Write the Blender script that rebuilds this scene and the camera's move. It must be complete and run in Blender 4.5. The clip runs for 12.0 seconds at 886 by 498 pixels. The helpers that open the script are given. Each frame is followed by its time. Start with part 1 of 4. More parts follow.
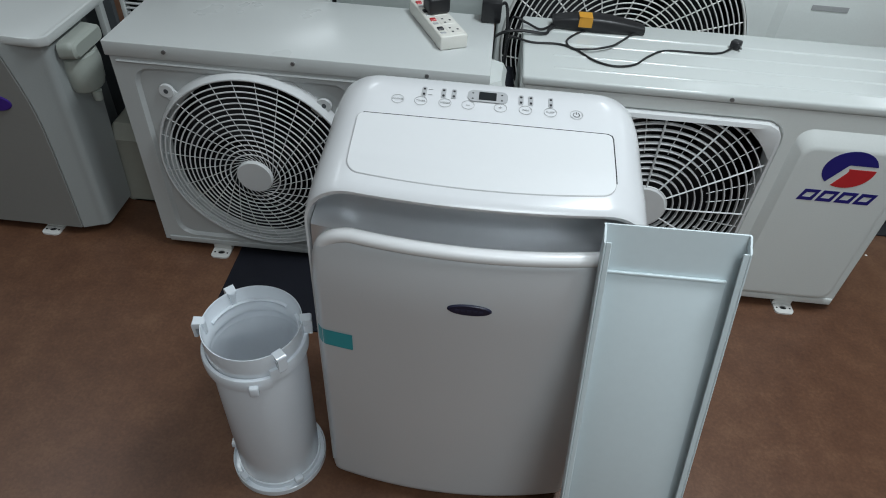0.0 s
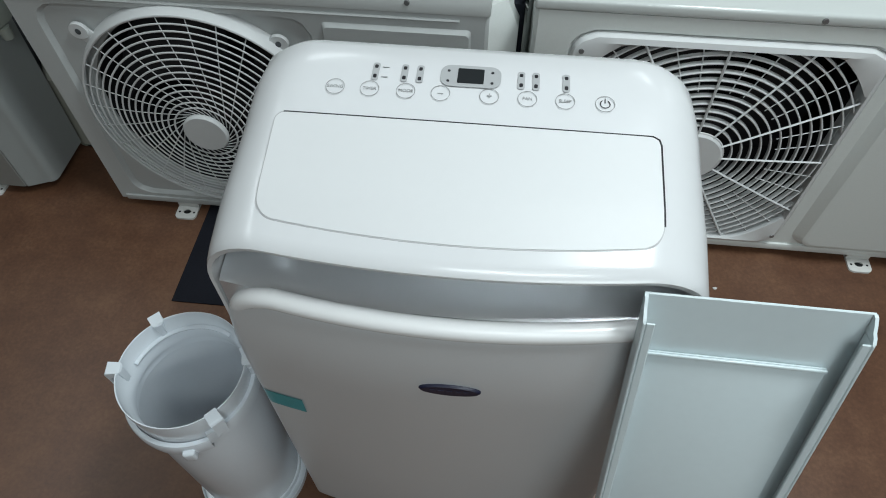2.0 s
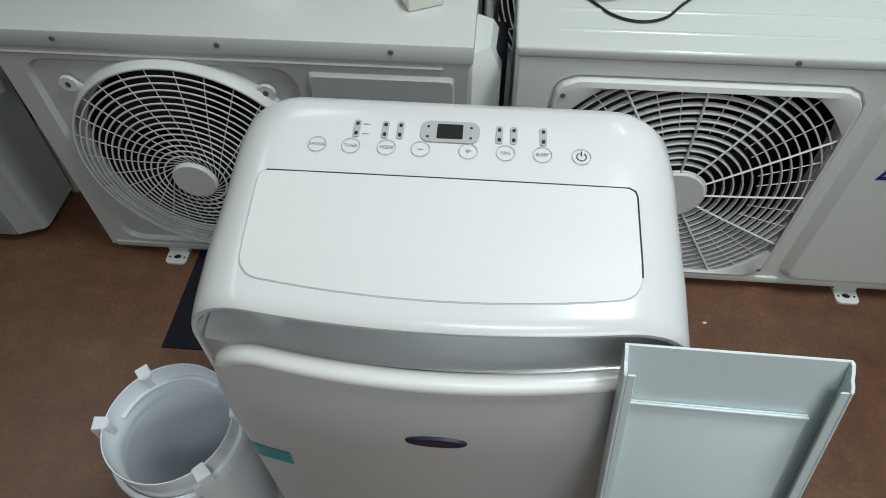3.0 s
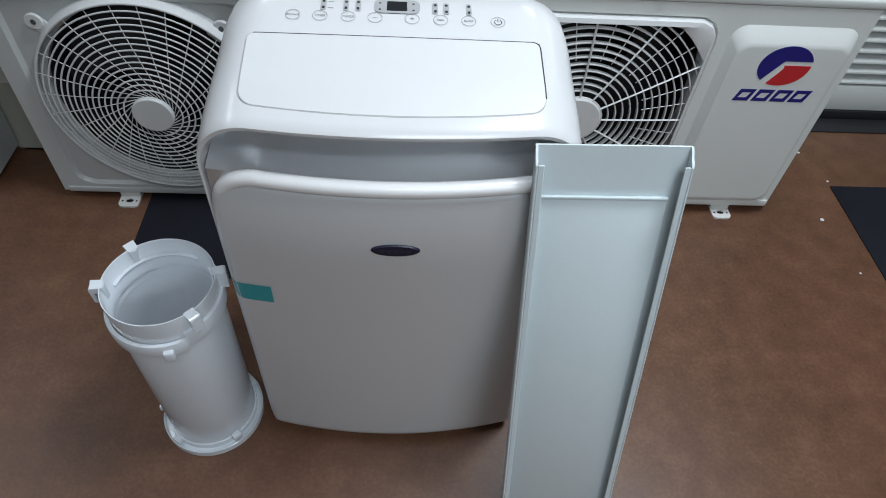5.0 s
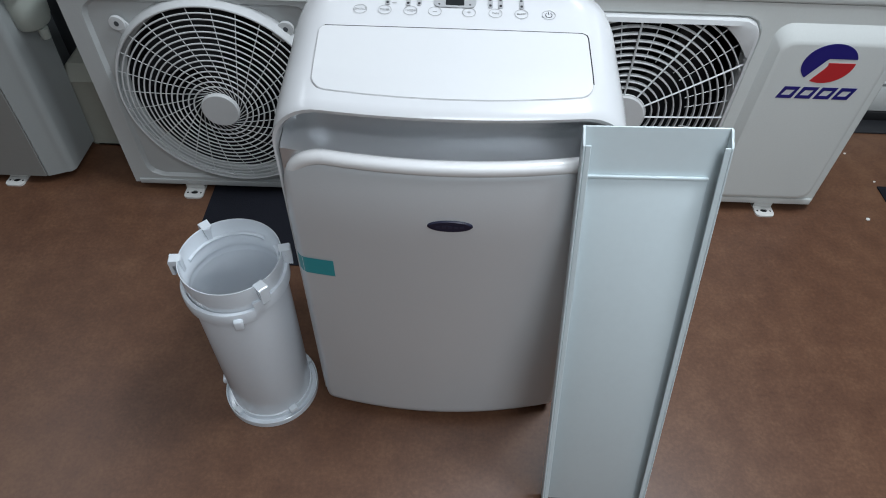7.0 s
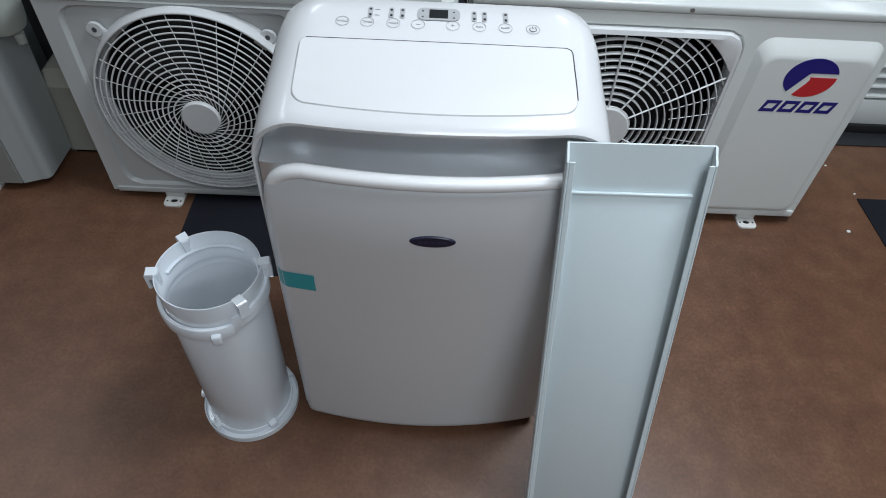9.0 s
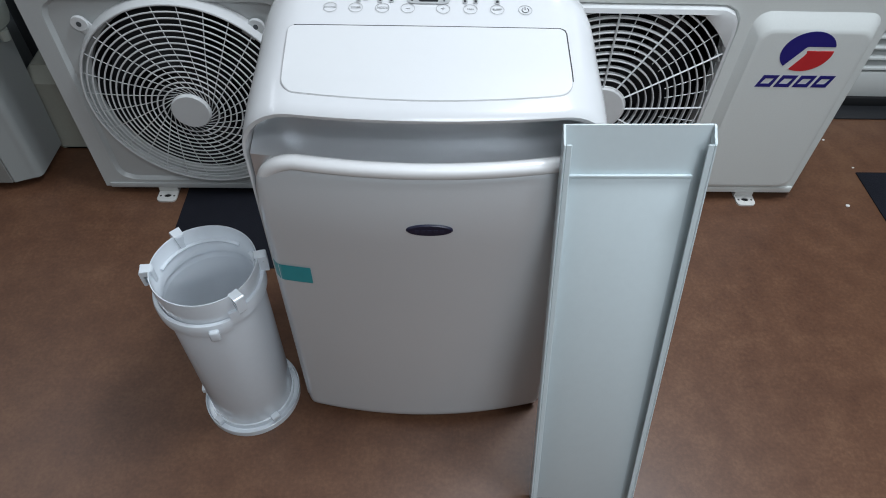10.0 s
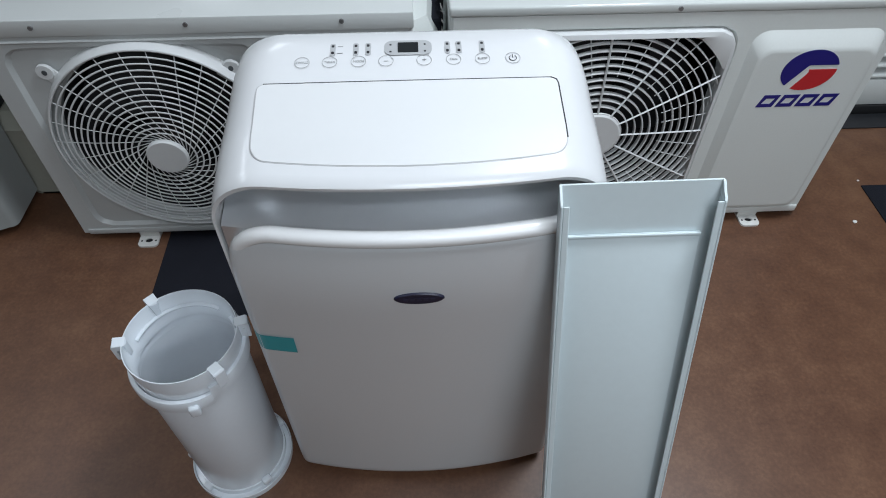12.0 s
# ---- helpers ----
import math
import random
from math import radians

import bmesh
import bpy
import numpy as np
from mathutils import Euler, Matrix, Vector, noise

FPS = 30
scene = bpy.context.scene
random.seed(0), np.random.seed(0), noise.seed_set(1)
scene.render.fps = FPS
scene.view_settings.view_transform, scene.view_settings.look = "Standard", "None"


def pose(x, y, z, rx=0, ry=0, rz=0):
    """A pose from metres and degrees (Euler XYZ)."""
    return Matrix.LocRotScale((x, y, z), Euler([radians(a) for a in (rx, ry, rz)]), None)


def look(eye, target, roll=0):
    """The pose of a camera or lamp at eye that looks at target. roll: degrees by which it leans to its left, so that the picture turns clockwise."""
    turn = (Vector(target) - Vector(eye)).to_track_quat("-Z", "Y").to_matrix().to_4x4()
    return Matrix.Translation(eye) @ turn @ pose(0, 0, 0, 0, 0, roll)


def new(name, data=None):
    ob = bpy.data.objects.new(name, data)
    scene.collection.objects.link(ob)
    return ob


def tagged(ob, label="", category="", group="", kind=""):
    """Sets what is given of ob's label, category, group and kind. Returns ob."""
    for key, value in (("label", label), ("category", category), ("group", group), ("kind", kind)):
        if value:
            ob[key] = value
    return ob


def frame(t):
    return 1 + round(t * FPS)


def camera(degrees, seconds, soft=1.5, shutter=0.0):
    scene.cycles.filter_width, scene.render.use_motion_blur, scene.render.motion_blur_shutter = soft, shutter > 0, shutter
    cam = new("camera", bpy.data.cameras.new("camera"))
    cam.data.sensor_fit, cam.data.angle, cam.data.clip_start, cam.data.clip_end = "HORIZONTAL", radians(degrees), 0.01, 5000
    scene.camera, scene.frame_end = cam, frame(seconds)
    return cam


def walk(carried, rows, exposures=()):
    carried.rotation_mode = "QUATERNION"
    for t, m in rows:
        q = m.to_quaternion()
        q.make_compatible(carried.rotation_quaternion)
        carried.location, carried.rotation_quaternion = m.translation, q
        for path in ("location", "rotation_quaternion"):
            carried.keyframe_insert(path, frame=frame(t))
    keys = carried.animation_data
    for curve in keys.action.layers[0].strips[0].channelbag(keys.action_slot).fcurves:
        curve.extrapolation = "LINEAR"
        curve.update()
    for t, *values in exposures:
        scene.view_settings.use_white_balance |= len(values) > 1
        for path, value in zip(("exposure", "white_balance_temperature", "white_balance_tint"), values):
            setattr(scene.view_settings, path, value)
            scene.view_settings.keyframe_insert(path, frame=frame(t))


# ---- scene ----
cam = camera(68.6, 12.0, 1.0)
PATH = [
    (0, (0.015, 0.186, 1.315), (-0.049, 1.658, -0.037), 4.0),
    (0.5, (-0.009, 0.185, 1.295), (0.051, 1.579, -0.137), 2.3),
    (1, (0.002, 0.291, 1.285), (0.122, 1.616, -0.209), 2.5),
    (1.5, (0.028, 0.47, 1.255), (0.008, 1.69, -0.33), 1.8),
    (2, (0.056, 0.552, 1.246), (-0.069, 1.727, -0.368), -0.2),
    (2.5, (0.064, 0.568, 1.258), (-0.06, 1.762, -0.342), -1.6),
    (3, (0.068, 0.567, 1.266), (-0.049, 1.816, -0.291), -0.8),
    (3.5, (0.079, 0.563, 1.246), (0.055, 1.711, -0.392), 0.3),
    (3.7, (0.085, 0.544, 1.244), (0.089, 1.697, -0.39), 1.1),
    (5.3, (0.036, 0.221, 1.274), (0.163, 1.539, -0.225), 5.2),
    (5.5, (0.035, 0.206, 1.279), (0.121, 1.524, -0.223), 4.3),
    (6, (0.036, 0.199, 1.283), (0.111, 1.543, -0.196), 3.7),
    (6.5, (0.024, 0.19, 1.286), (0.056, 1.526, -0.201), 2.5),
    (7, (0.022, 0.184, 1.282), (0.024, 1.515, -0.211), 2.0),
    (9, (0.025, 0.205, 1.283), (0.073, 1.547, -0.199), 3.7),
    (9.5, (0.023, 0.206, 1.28), (0.065, 1.529, -0.22), 2.9),
    (10, (0.026, 0.216, 1.276), (0.081, 1.525, -0.235), 2.2),
    (10.5, (0.02, 0.225, 1.275), (0.067, 1.538, -0.234), 1.3),
    (11, (0.029, 0.247, 1.281), (0.085, 1.57, -0.218), -0.2),
    (11.5, (0.035, 0.256, 1.286), (0.067, 1.586, -0.207), -0.4),
    (12, (0.039, 0.326, 1.282), (0.101, 1.64, -0.224), 0.1),
]
walk(cam, [(t, look(eye, target, roll)) for t, eye, target, roll in PATH], [(0.0, -0.15, 6500, 7), (0.8, 0.02, 6400, 8), (1.5, 0.06, 6450, 8), (2.0, -0.10, 6600, 4), (2.6, -0.13, 6820, 5), (3.2, -0.17, 6850, 5), (3.7, -0.19, 6800, 5), (5.3, 0.08, 6380, 10), (9.5, 0.08, 6380, 10), (12.0, 0.08, 6380, 10)])

# ---- light ----
world = bpy.data.worlds.new("showroom_air")
world.use_nodes = True
world.node_tree.nodes["Background"].inputs[0].default_value = (0.75, 0.85, 1.0, 1)
world.node_tree.nodes["Background"].inputs[1].default_value = 0.035
scene.world = world


def tube_row(x, y, z, sx, sy, watts, colour=(0.86, 0.935, 1.0)):
    """A row of ceiling tube lamps, running away from the viewer."""
    lamp = bpy.data.lights.new("ceiling_tube_light", "AREA")
    lamp.shape, lamp.size, lamp.size_y, lamp.energy, lamp.color = "RECTANGLE", sx, sy, watts, colour
    ob = new("ceiling_tube_light", lamp)
    ob.matrix_world = pose(x, y, z)
    return ob


tube_row(0.85, 1.12, 2.72, 0.42, 0.8, 50)
tube_row(-2.25, 1.2, 2.72, 0.25, 2.4, 18)
tube_row(1.5, -1.9, 2.72, 2.0, 0.3, 50)
tube_row(0.35, -0.45, 2.72, 0.9, 0.25, 17)
for x, watts in ((-1.3, 15), (1.5, 19), (3.6, 14)):
    tube_row(x, 5.2, 2.72, 0.35, 2.4, watts)


# ---- materials ----
def surface(name, col, rough=0.4, metal=0.0, vary=0.05, scale=6.0, fine=90.0, bump=0.03, coat=0.0, thin=0.0):
    m = bpy.data.materials.new(name)
    m.use_nodes = True
    nt = m.node_tree
    b = nt.nodes["Principled BSDF"]
    co = nt.nodes.new("ShaderNodeTexCoord")
    n1, n2 = nt.nodes.new("ShaderNodeTexNoise"), nt.nodes.new("ShaderNodeTexNoise")
    n1.inputs["Scale"].default_value, n1.inputs["Detail"].default_value = scale, 5
    n2.inputs["Scale"].default_value, n2.inputs["Detail"].default_value = fine, 4
    for n in (n1, n2):
        nt.links.new(co.outputs["Object"], n.inputs["Vector"])
    both = nt.nodes.new("ShaderNodeMath")
    both.operation = "MULTIPLY_ADD"
    both.inputs[1].default_value = 0.5
    half = nt.nodes.new("ShaderNodeMath")
    half.operation = "MULTIPLY"
    half.inputs[1].default_value = 0.5
    nt.links.new(n1.outputs["Fac"], half.inputs[0])
    nt.links.new(n2.outputs["Fac"], both.inputs[0])
    nt.links.new(half.outputs[0], both.inputs[2])
    ramp = nt.nodes.new("ShaderNodeValToRGB")
    ramp.color_ramp.elements[0].position, ramp.color_ramp.elements[1].position = 0.2, 0.8
    ramp.color_ramp.elements[0].color = (*[max(0.0, c * (1 - vary)) for c in col], 1)
    ramp.color_ramp.elements[1].color = (*[min(1.0, c * (1 + vary)) for c in col], 1)
    nt.links.new(both.outputs[0], ramp.inputs[0])
    nt.links.new(ramp.outputs[0], b.inputs["Base Color"])
    b.inputs["Metallic"].default_value = metal
    rr = nt.nodes.new("ShaderNodeMapRange")
    rr.inputs["To Min"].default_value, rr.inputs["To Max"].default_value = max(0.02, rough - 0.025), min(1, rough + 0.025)
    nt.links.new(n1.outputs["Fac"], rr.inputs["Value"])
    nt.links.new(rr.outputs[0], b.inputs["Roughness"])
    b.inputs["Coat Weight"].default_value = coat
    b.inputs["Coat Roughness"].default_value = 0.08
    if bump:
        bp = nt.nodes.new("ShaderNodeBump")
        bp.inputs["Strength"].default_value, bp.inputs["Distance"].default_value = bump, 0.004
        nt.links.new(n2.outputs["Fac"], bp.inputs["Height"])
        nt.links.new(bp.outputs[0], b.inputs["Normal"])
    if thin:
        tl, mx = nt.nodes.new("ShaderNodeBsdfTranslucent"), nt.nodes.new("ShaderNodeMixShader")
        mx.inputs[0].default_value = thin
        nt.links.new(ramp.outputs[0], tl.inputs["Color"])
        nt.links.new(b.outputs[0], mx.inputs[1])
        nt.links.new(tl.outputs[0], mx.inputs[2])
        nt.links.new(mx.outputs[0], nt.nodes["Material Output"].inputs["Surface"])
    return m


M_GLOSS = surface("glossy_white_plastic", (0.66, 0.67, 0.685), 0.24, vary=0.015, bump=0, coat=0.15)
M_LIDW = surface("satin_white_plastic", (0.645, 0.655, 0.665), 0.5, vary=0.012, bump=0)
M_PANEL = surface("satin_silver_white_paint", (0.665, 0.69, 0.71), 0.36, 0.28, vary=0.02, fine=400, bump=0)
# paler than M_PANEL: ceiling light on the rolled edge is put into the colour
M_LIP_LIT = surface("satin_lip_lit_from_above", (0.84, 0.845, 0.85), 0.24, vary=0.015, bump=0)
M_SILVER = surface("silver_paint", (0.70, 0.72, 0.74), 0.31, 0.70, vary=0.02, bump=0)
M_CASE = surface("pale_grey_painted_steel", (0.66, 0.69, 0.675), 0.42, vary=0.04, scale=3, fine=220, bump=0.02)
M_CASE_B = surface("cool_grey_painted_steel", (0.48, 0.50, 0.50), 0.38, vary=0.04, scale=3, fine=220, bump=0.02)
M_LID = surface("cool_grey_painted_cover", (0.57, 0.595, 0.59), 0.28, vary=0.03, scale=4, fine=260, bump=0)
M_TOP = surface("white_painted_steel_cover", (0.58, 0.61, 0.60), 0.16, vary=0.03, scale=4, fine=260, bump=0)
M_GUARD = surface("pale_grey_moulded_plastic", (0.63, 0.645, 0.65), 0.34, vary=0.03, bump=0.01)
M_TUBE = surface("bluish_white_plastic", (0.80, 0.85, 0.90), 0.15, vary=0.02, bump=0, coat=0.3, thin=0.14)
M_CHAN = surface("pale_blue_white_plastic", (0.61, 0.69, 0.715), 0.32, vary=0.03, scale=9, bump=0)
# near-black that paints in the shade of openings and holes; also colours the plinth
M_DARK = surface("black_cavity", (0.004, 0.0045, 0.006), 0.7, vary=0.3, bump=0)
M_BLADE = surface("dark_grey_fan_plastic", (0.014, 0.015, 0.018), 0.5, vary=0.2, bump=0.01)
M_MAT = surface("black_rubber_mat", (0.012, 0.013, 0.019), 0.75, vary=0.4, fine=300, bump=0.25)
M_MAT.node_tree.nodes["Principled BSDF"].inputs["Specular IOR Level"].default_value = 0.15
M_BEIGE = surface("aged_cream_plastic", (0.36, 0.36, 0.31), 0.42, vary=0.06, bump=0.02)
M_NAVY = surface("navy_enamel", (0.009, 0.010, 0.032), 0.45, vary=0.1, bump=0)
M_BLUE = surface("deep_blue_print", (0.016, 0.014, 0.17), 0.3, vary=0.05, bump=0)
M_RED = surface("red_print", (0.50, 0.025, 0.03), 0.3, vary=0.05, bump=0)
M_PURPLE = surface("purple_blue_print", (0.05, 0.02, 0.22), 0.3, vary=0.05, bump=0)
M_PRINT = surface("grey_print", (0.33, 0.335, 0.34), 0.4, vary=0.1, bump=0)
M_PILL = surface("light_grey_lens", (0.40, 0.41, 0.42), 0.3, vary=0.04, bump=0)
M_INK = surface("dark_print", (0.02, 0.02, 0.024), 0.4, vary=0.1, bump=0)
M_LCD = surface("dark_display_glass", (0.010, 0.013, 0.015), 0.4, vary=0.1, bump=0)
M_CU = surface("blue_grey_painted_steel", (0.34, 0.365, 0.365), 0.36, vary=0.04, scale=3, fine=220, bump=0.02)
M_GREYP = surface("taupe_grey_panel_paint", (0.27, 0.275, 0.265), 0.38, vary=0.04, bump=0.015)
M_VALVE = surface("grey_green_plastic", (0.36, 0.39, 0.355), 0.42, vary=0.05, bump=0.02)
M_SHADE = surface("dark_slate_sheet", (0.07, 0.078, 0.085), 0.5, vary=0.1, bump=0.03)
M_BARS = surface("dim_blue_print", (0.02, 0.022, 0.05), 0.45, vary=0.05, bump=0)
M_SEAM = surface("grey_seam", (0.42, 0.42, 0.43), 0.5, vary=0.1, bump=0)
M_TAPE = surface("teal_plastic_tape", (0.03, 0.30, 0.335), 0.3, vary=0.08, bump=0.02)
M_SCREW = surface("zinc_screw", (0.20, 0.20, 0.20), 0.35, 0.45, vary=0.1, bump=0.02)
M_FOOT = surface("white_painted_bracket", (0.66, 0.66, 0.64), 0.4, vary=0.06, bump=0.03)
M_CORD = surface("black_cable", (0.012, 0.012, 0.014), 0.4, vary=0.2, bump=0.02)
M_LABEL = surface("orange_label", (0.62, 0.30, 0.03), 0.5, vary=0.08, bump=0)
M_CRUMB = surface("white_grit", (0.7, 0.7, 0.68), 0.7, vary=0.1, bump=0.1)
M_WALL = surface("grey_green_wall_paint", (0.42, 0.46, 0.45), 0.7, vary=0.05, scale=2, bump=0.05)
M_CEIL = surface("white_ceiling_paint", (0.75, 0.76, 0.75), 0.8, vary=0.03, scale=2, bump=0.04)
M_STRIP = surface("white_socket_plastic", (0.74, 0.73, 0.68), 0.35, vary=0.03, bump=0.01)


def floor_material():
    m = bpy.data.materials.new("brown_vinyl_floor")
    m.use_nodes = True
    nt = m.node_tree
    b = nt.nodes["Principled BSDF"]
    co = nt.nodes.new("ShaderNodeTexCoord")
    fac = None
    for scale, weight in ((2.6, 0.30), (16.0, 0.36), (120.0, 0.34)):
        n = nt.nodes.new("ShaderNodeTexNoise")
        n.inputs["Scale"].default_value, n.inputs["Detail"].default_value, n.inputs["Roughness"].default_value = scale, 6, 0.62
        nt.links.new(co.outputs["Object"], n.inputs["Vector"])
        k = nt.nodes.new("ShaderNodeMath")
        k.operation = "MULTIPLY_ADD"
        k.inputs[1].default_value = weight
        nt.links.new(n.outputs["Fac"], k.inputs[0])
        if fac:
            nt.links.new(fac.outputs[0], k.inputs[2])
        else:
            k.inputs[2].default_value = 0.0
        fac = k
    ramp = nt.nodes.new("ShaderNodeValToRGB")
    e = ramp.color_ramp.elements
    e[0].position, e[0].color = 0.33, (0.074, 0.0335, 0.0205, 1)
    e[1].position, e[1].color = 0.67, (0.184, 0.096, 0.053, 1)
    mid = ramp.color_ramp.elements.new(0.5)
    mid.color = (0.124, 0.0590, 0.0335, 1)
    nt.links.new(fac.outputs[0], ramp.inputs[0])
    nt.links.new(ramp.outputs[0], b.inputs["Base Color"])
    rr = nt.nodes.new("ShaderNodeMapRange")
    rr.inputs["To Min"].default_value, rr.inputs["To Max"].default_value = 0.30, 0.5
    nt.links.new(fac.outputs[0], rr.inputs["Value"])
    nt.links.new(rr.outputs[0], b.inputs["Roughness"])
    bp = nt.nodes.new("ShaderNodeBump")
    bp.inputs["Strength"].default_value, bp.inputs["Distance"].default_value = 0.06, 0.003
    nt.links.new(fac.outputs[0], bp.inputs["Height"])
    nt.links.new(bp.outputs[0], b.inputs["Normal"])
    return m


M_FLOOR = floor_material()

# ---- mesh helpers ----
ORIGIN = {}


def root_of(ob):
    while ob.parent:
        ob = ob.parent
    return ob


def thing(name, at, label, category, group="", local=None):
    """An Empty at the base of a thing; local: its pose, when its parts are built in its own axes."""
    ob = new(name)
    ob.empty_display_size = 0.05
    if local is None:
        ob.location = at
        ORIGIN[ob] = Vector(at)
    else:
        ob.matrix_world = local
        ORIGIN[ob] = Vector((0, 0, 0))
    return tagged(ob, label, category, group)


def mesh_of(name, bm, mat, angle=32):
    me = bpy.data.meshes.new(name)
    bmesh.ops.recalc_face_normals(bm, faces=bm.faces)
    bm.to_mesh(me)
    bm.free()
    me.polygons.foreach_set("use_smooth", [True] * len(me.polygons))
    me.set_sharp_from_angle(angle=radians(angle))
    me.materials.append(mat)
    return me


def part(name, bm, mat, parent, label="", angle=32):
    bm.transform(Matrix.Translation(-ORIGIN[root_of(parent)]))
    ob = new(name, mesh_of(name, bm, mat, angle))
    ob.parent = parent
    if label:
        ob["label"] = label
    return ob


def single(name, bm, mat, label, category, at=(0, 0, 0), kind="", group=""):
    bm.transform(Matrix.Translation(-Vector(at)))
    ob = new(name, mesh_of(name, bm, mat))
    ob.location = at
    return tagged(ob, label, category, group, kind)


def box(x0, x1, y0, y1, z0, z1, bevel=0.0, seg=2, bm=None):
    out = bm or bmesh.new()
    b = bmesh.new()
    bmesh.ops.create_cube(b, size=1, matrix=Matrix.Translation(((x0 + x1) / 2, (y0 + y1) / 2, (z0 + z1) / 2)) @ Matrix.Diagonal((x1 - x0, y1 - y0, z1 - z0, 1)))
    if bevel:
        bmesh.ops.bevel(b, geom=b.edges[:], offset=bevel, segments=seg, profile=0.5, affect="EDGES")
    if not bm:
        out.free()
        return b
    me = bpy.data.meshes.new("tmp")
    b.to_mesh(me)
    b.free()
    out.from_mesh(me)
    bpy.data.meshes.remove(me)
    return out


def sweep(pts, r, m=6, closed=False, bm=None, cap=True):
    """A round bar along a path."""
    bm = bm or bmesh.new()
    pts = [Vector(p) for p in pts]
    n, rings = len(pts), []
    for i, p in enumerate(pts):
        a = pts[(i - 1) % n] if closed or i else p
        b = pts[(i + 1) % n] if closed or i < n - 1 else p
        d = (b - a).normalized()
        u = d.cross(Vector((0, 0, 1)) if abs(d.z) < 0.9 else Vector((0, 1, 0))).normalized()
        v = d.cross(u)
        rings.append([bm.verts.new(p + r * (math.cos(k * 2 * math.pi / m) * u + math.sin(k * 2 * math.pi / m) * v)) for k in range(m)])
    for i in range(n if closed else n - 1):
        a, b = rings[i], rings[(i + 1) % n]
        for k in range(m):
            bm.faces.new((a[k], a[(k + 1) % m], b[(k + 1) % m], b[k]))
    if cap and not closed:
        bm.faces.new(rings[0])
        bm.faces.new(rings[-1])
    return bm


def hoop(c, R, r, n=72, m=5, bm=None):
    """A round wire ring in the upright plane that faces the viewer."""
    bm = bm or bmesh.new()
    rows = []
    for i in range(n):
        a = 2 * math.pi * i / n
        row = []
        for k in range(m):
            q = 2 * math.pi * k / m
            rad = R + r * math.cos(q)
            row.append(bm.verts.new((c[0] + rad * math.cos(a), c[1] + r * math.sin(q), c[2] + rad * math.sin(a))))
        rows.append(row)
    for i in range(n):
        a, b = rows[i], rows[(i + 1) % n]
        for k in range(m):
            bm.faces.new((a[k], a[(k + 1) % m], b[(k + 1) % m], b[k]))
    return bm


def lathe(profile, c, n=64, a0=0.0, a1=2 * math.pi, bm=None):
    """Turns (radius, height) pairs round an upright axis through c."""
    bm = bm or bmesh.new()
    full = abs(a1 - a0 - 2 * math.pi) < 1e-6
    rows = []
    for i in range(n if full else n + 1):
        a = a0 + (a1 - a0) * i / n
        rows.append([bm.verts.new((c[0] + r * math.cos(a), c[1] + r * math.sin(a), c[2] + z)) for r, z in profile])
    for i in range(n):
        a, b = rows[i], rows[(i + 1) % len(rows)]
        for k in range(len(profile) - 1):
            bm.faces.new((a[k], a[k + 1], b[k + 1], b[k]))
    return bm


def loft(loops, bm=None, fill_first=False, fill_last=False):
    """Skins closed loops of equal length."""
    bm = bm or bmesh.new()
    rows = [[bm.verts.new(p) for p in loop] for loop in loops]
    n = len(rows[0])
    for a, b in zip(rows, rows[1:]):
        for k in range(n):
            bm.faces.new((a[k], a[(k + 1) % n], b[(k + 1) % n], b[k]))
    if fill_first:
        bm.faces.new(rows[0])
    if fill_last:
        bm.faces.new(rows[-1])
    return bm


def rounded(x0, x1, z0, z1, r, y, seg=6):
    """A rounded rectangle in the upright plane at depth y."""
    rs = r if isinstance(r, tuple) else (r,) * 4
    pts = []
    for (cx, cz, a0), q in zip(((x1, z1, 0), (x0, z1, 90), (x0, z0, 180), (x1, z0, 270)), rs):
        sx, sz = (-1 if cx == x1 else 1), (-1 if cz == z1 else 1)
        for k in range(seg + 1):
            a = radians(a0 + 90 * k / seg)
            pts.append(Vector((cx + sx * q + q * math.cos(a), y, cz + sz * q + q * math.sin(a))))
    return pts


def ray_rounded(cx, cz, x0, x1, z0, z1, y, angles, r=0.0):
    """The outline of a rectangle met by rays from a point inside it."""
    out = []
    for a in angles:
        dx, dz = math.cos(a), math.sin(a)
        t = min((x1 - cx) / dx if dx > 1e-9 else 9, (x0 - cx) / dx if dx < -1e-9 else 9, (z1 - cz) / dz if dz > 1e-9 else 9, (z0 - cz) / dz if dz < -1e-9 else 9)
        px, pz = cx + t * dx, cz + t * dz
        if r:
            qx, qz = min(max(px, x0 + r), x1 - r), min(max(pz, z0 + r), z1 - r)
            if abs(px - qx) > 1e-9 and abs(pz - qz) > 1e-9:
                # slide back along the ray to the corner's arc
                lo, hi = 0.0, t
                for _ in range(30):
                    mid = (lo + hi) / 2
                    mx, mz = cx + mid * dx, cz + mid * dz
                    ax, az = abs(mx - (x0 + x1) / 2) - ((x1 - x0) / 2 - r), abs(mz - (z0 + z1) / 2) - ((z1 - z0) / 2 - r)
                    inside = ax < 0 or az < 0 or math.hypot(ax, az) < r
                    lo, hi = (mid, hi) if inside else (lo, mid)
                px, pz = cx + lo * dx, cz + lo * dz
        out.append(Vector((px, y, pz)))
    return out


def fan_angles(cx, cz, rects, n=96):
    a = [2 * math.pi * k / n for k in range(n)]
    for x0, x1, z0, z1 in rects:
        a += [math.atan2(z - cz, x - cx) % (2 * math.pi) for x in (x0, x1) for z in (z0, z1)]
    return sorted(a)


def circle(c, R, y, angles):
    return [Vector((c[0] + R * math.cos(a), y, c[1] + R * math.sin(a))) for a in angles]


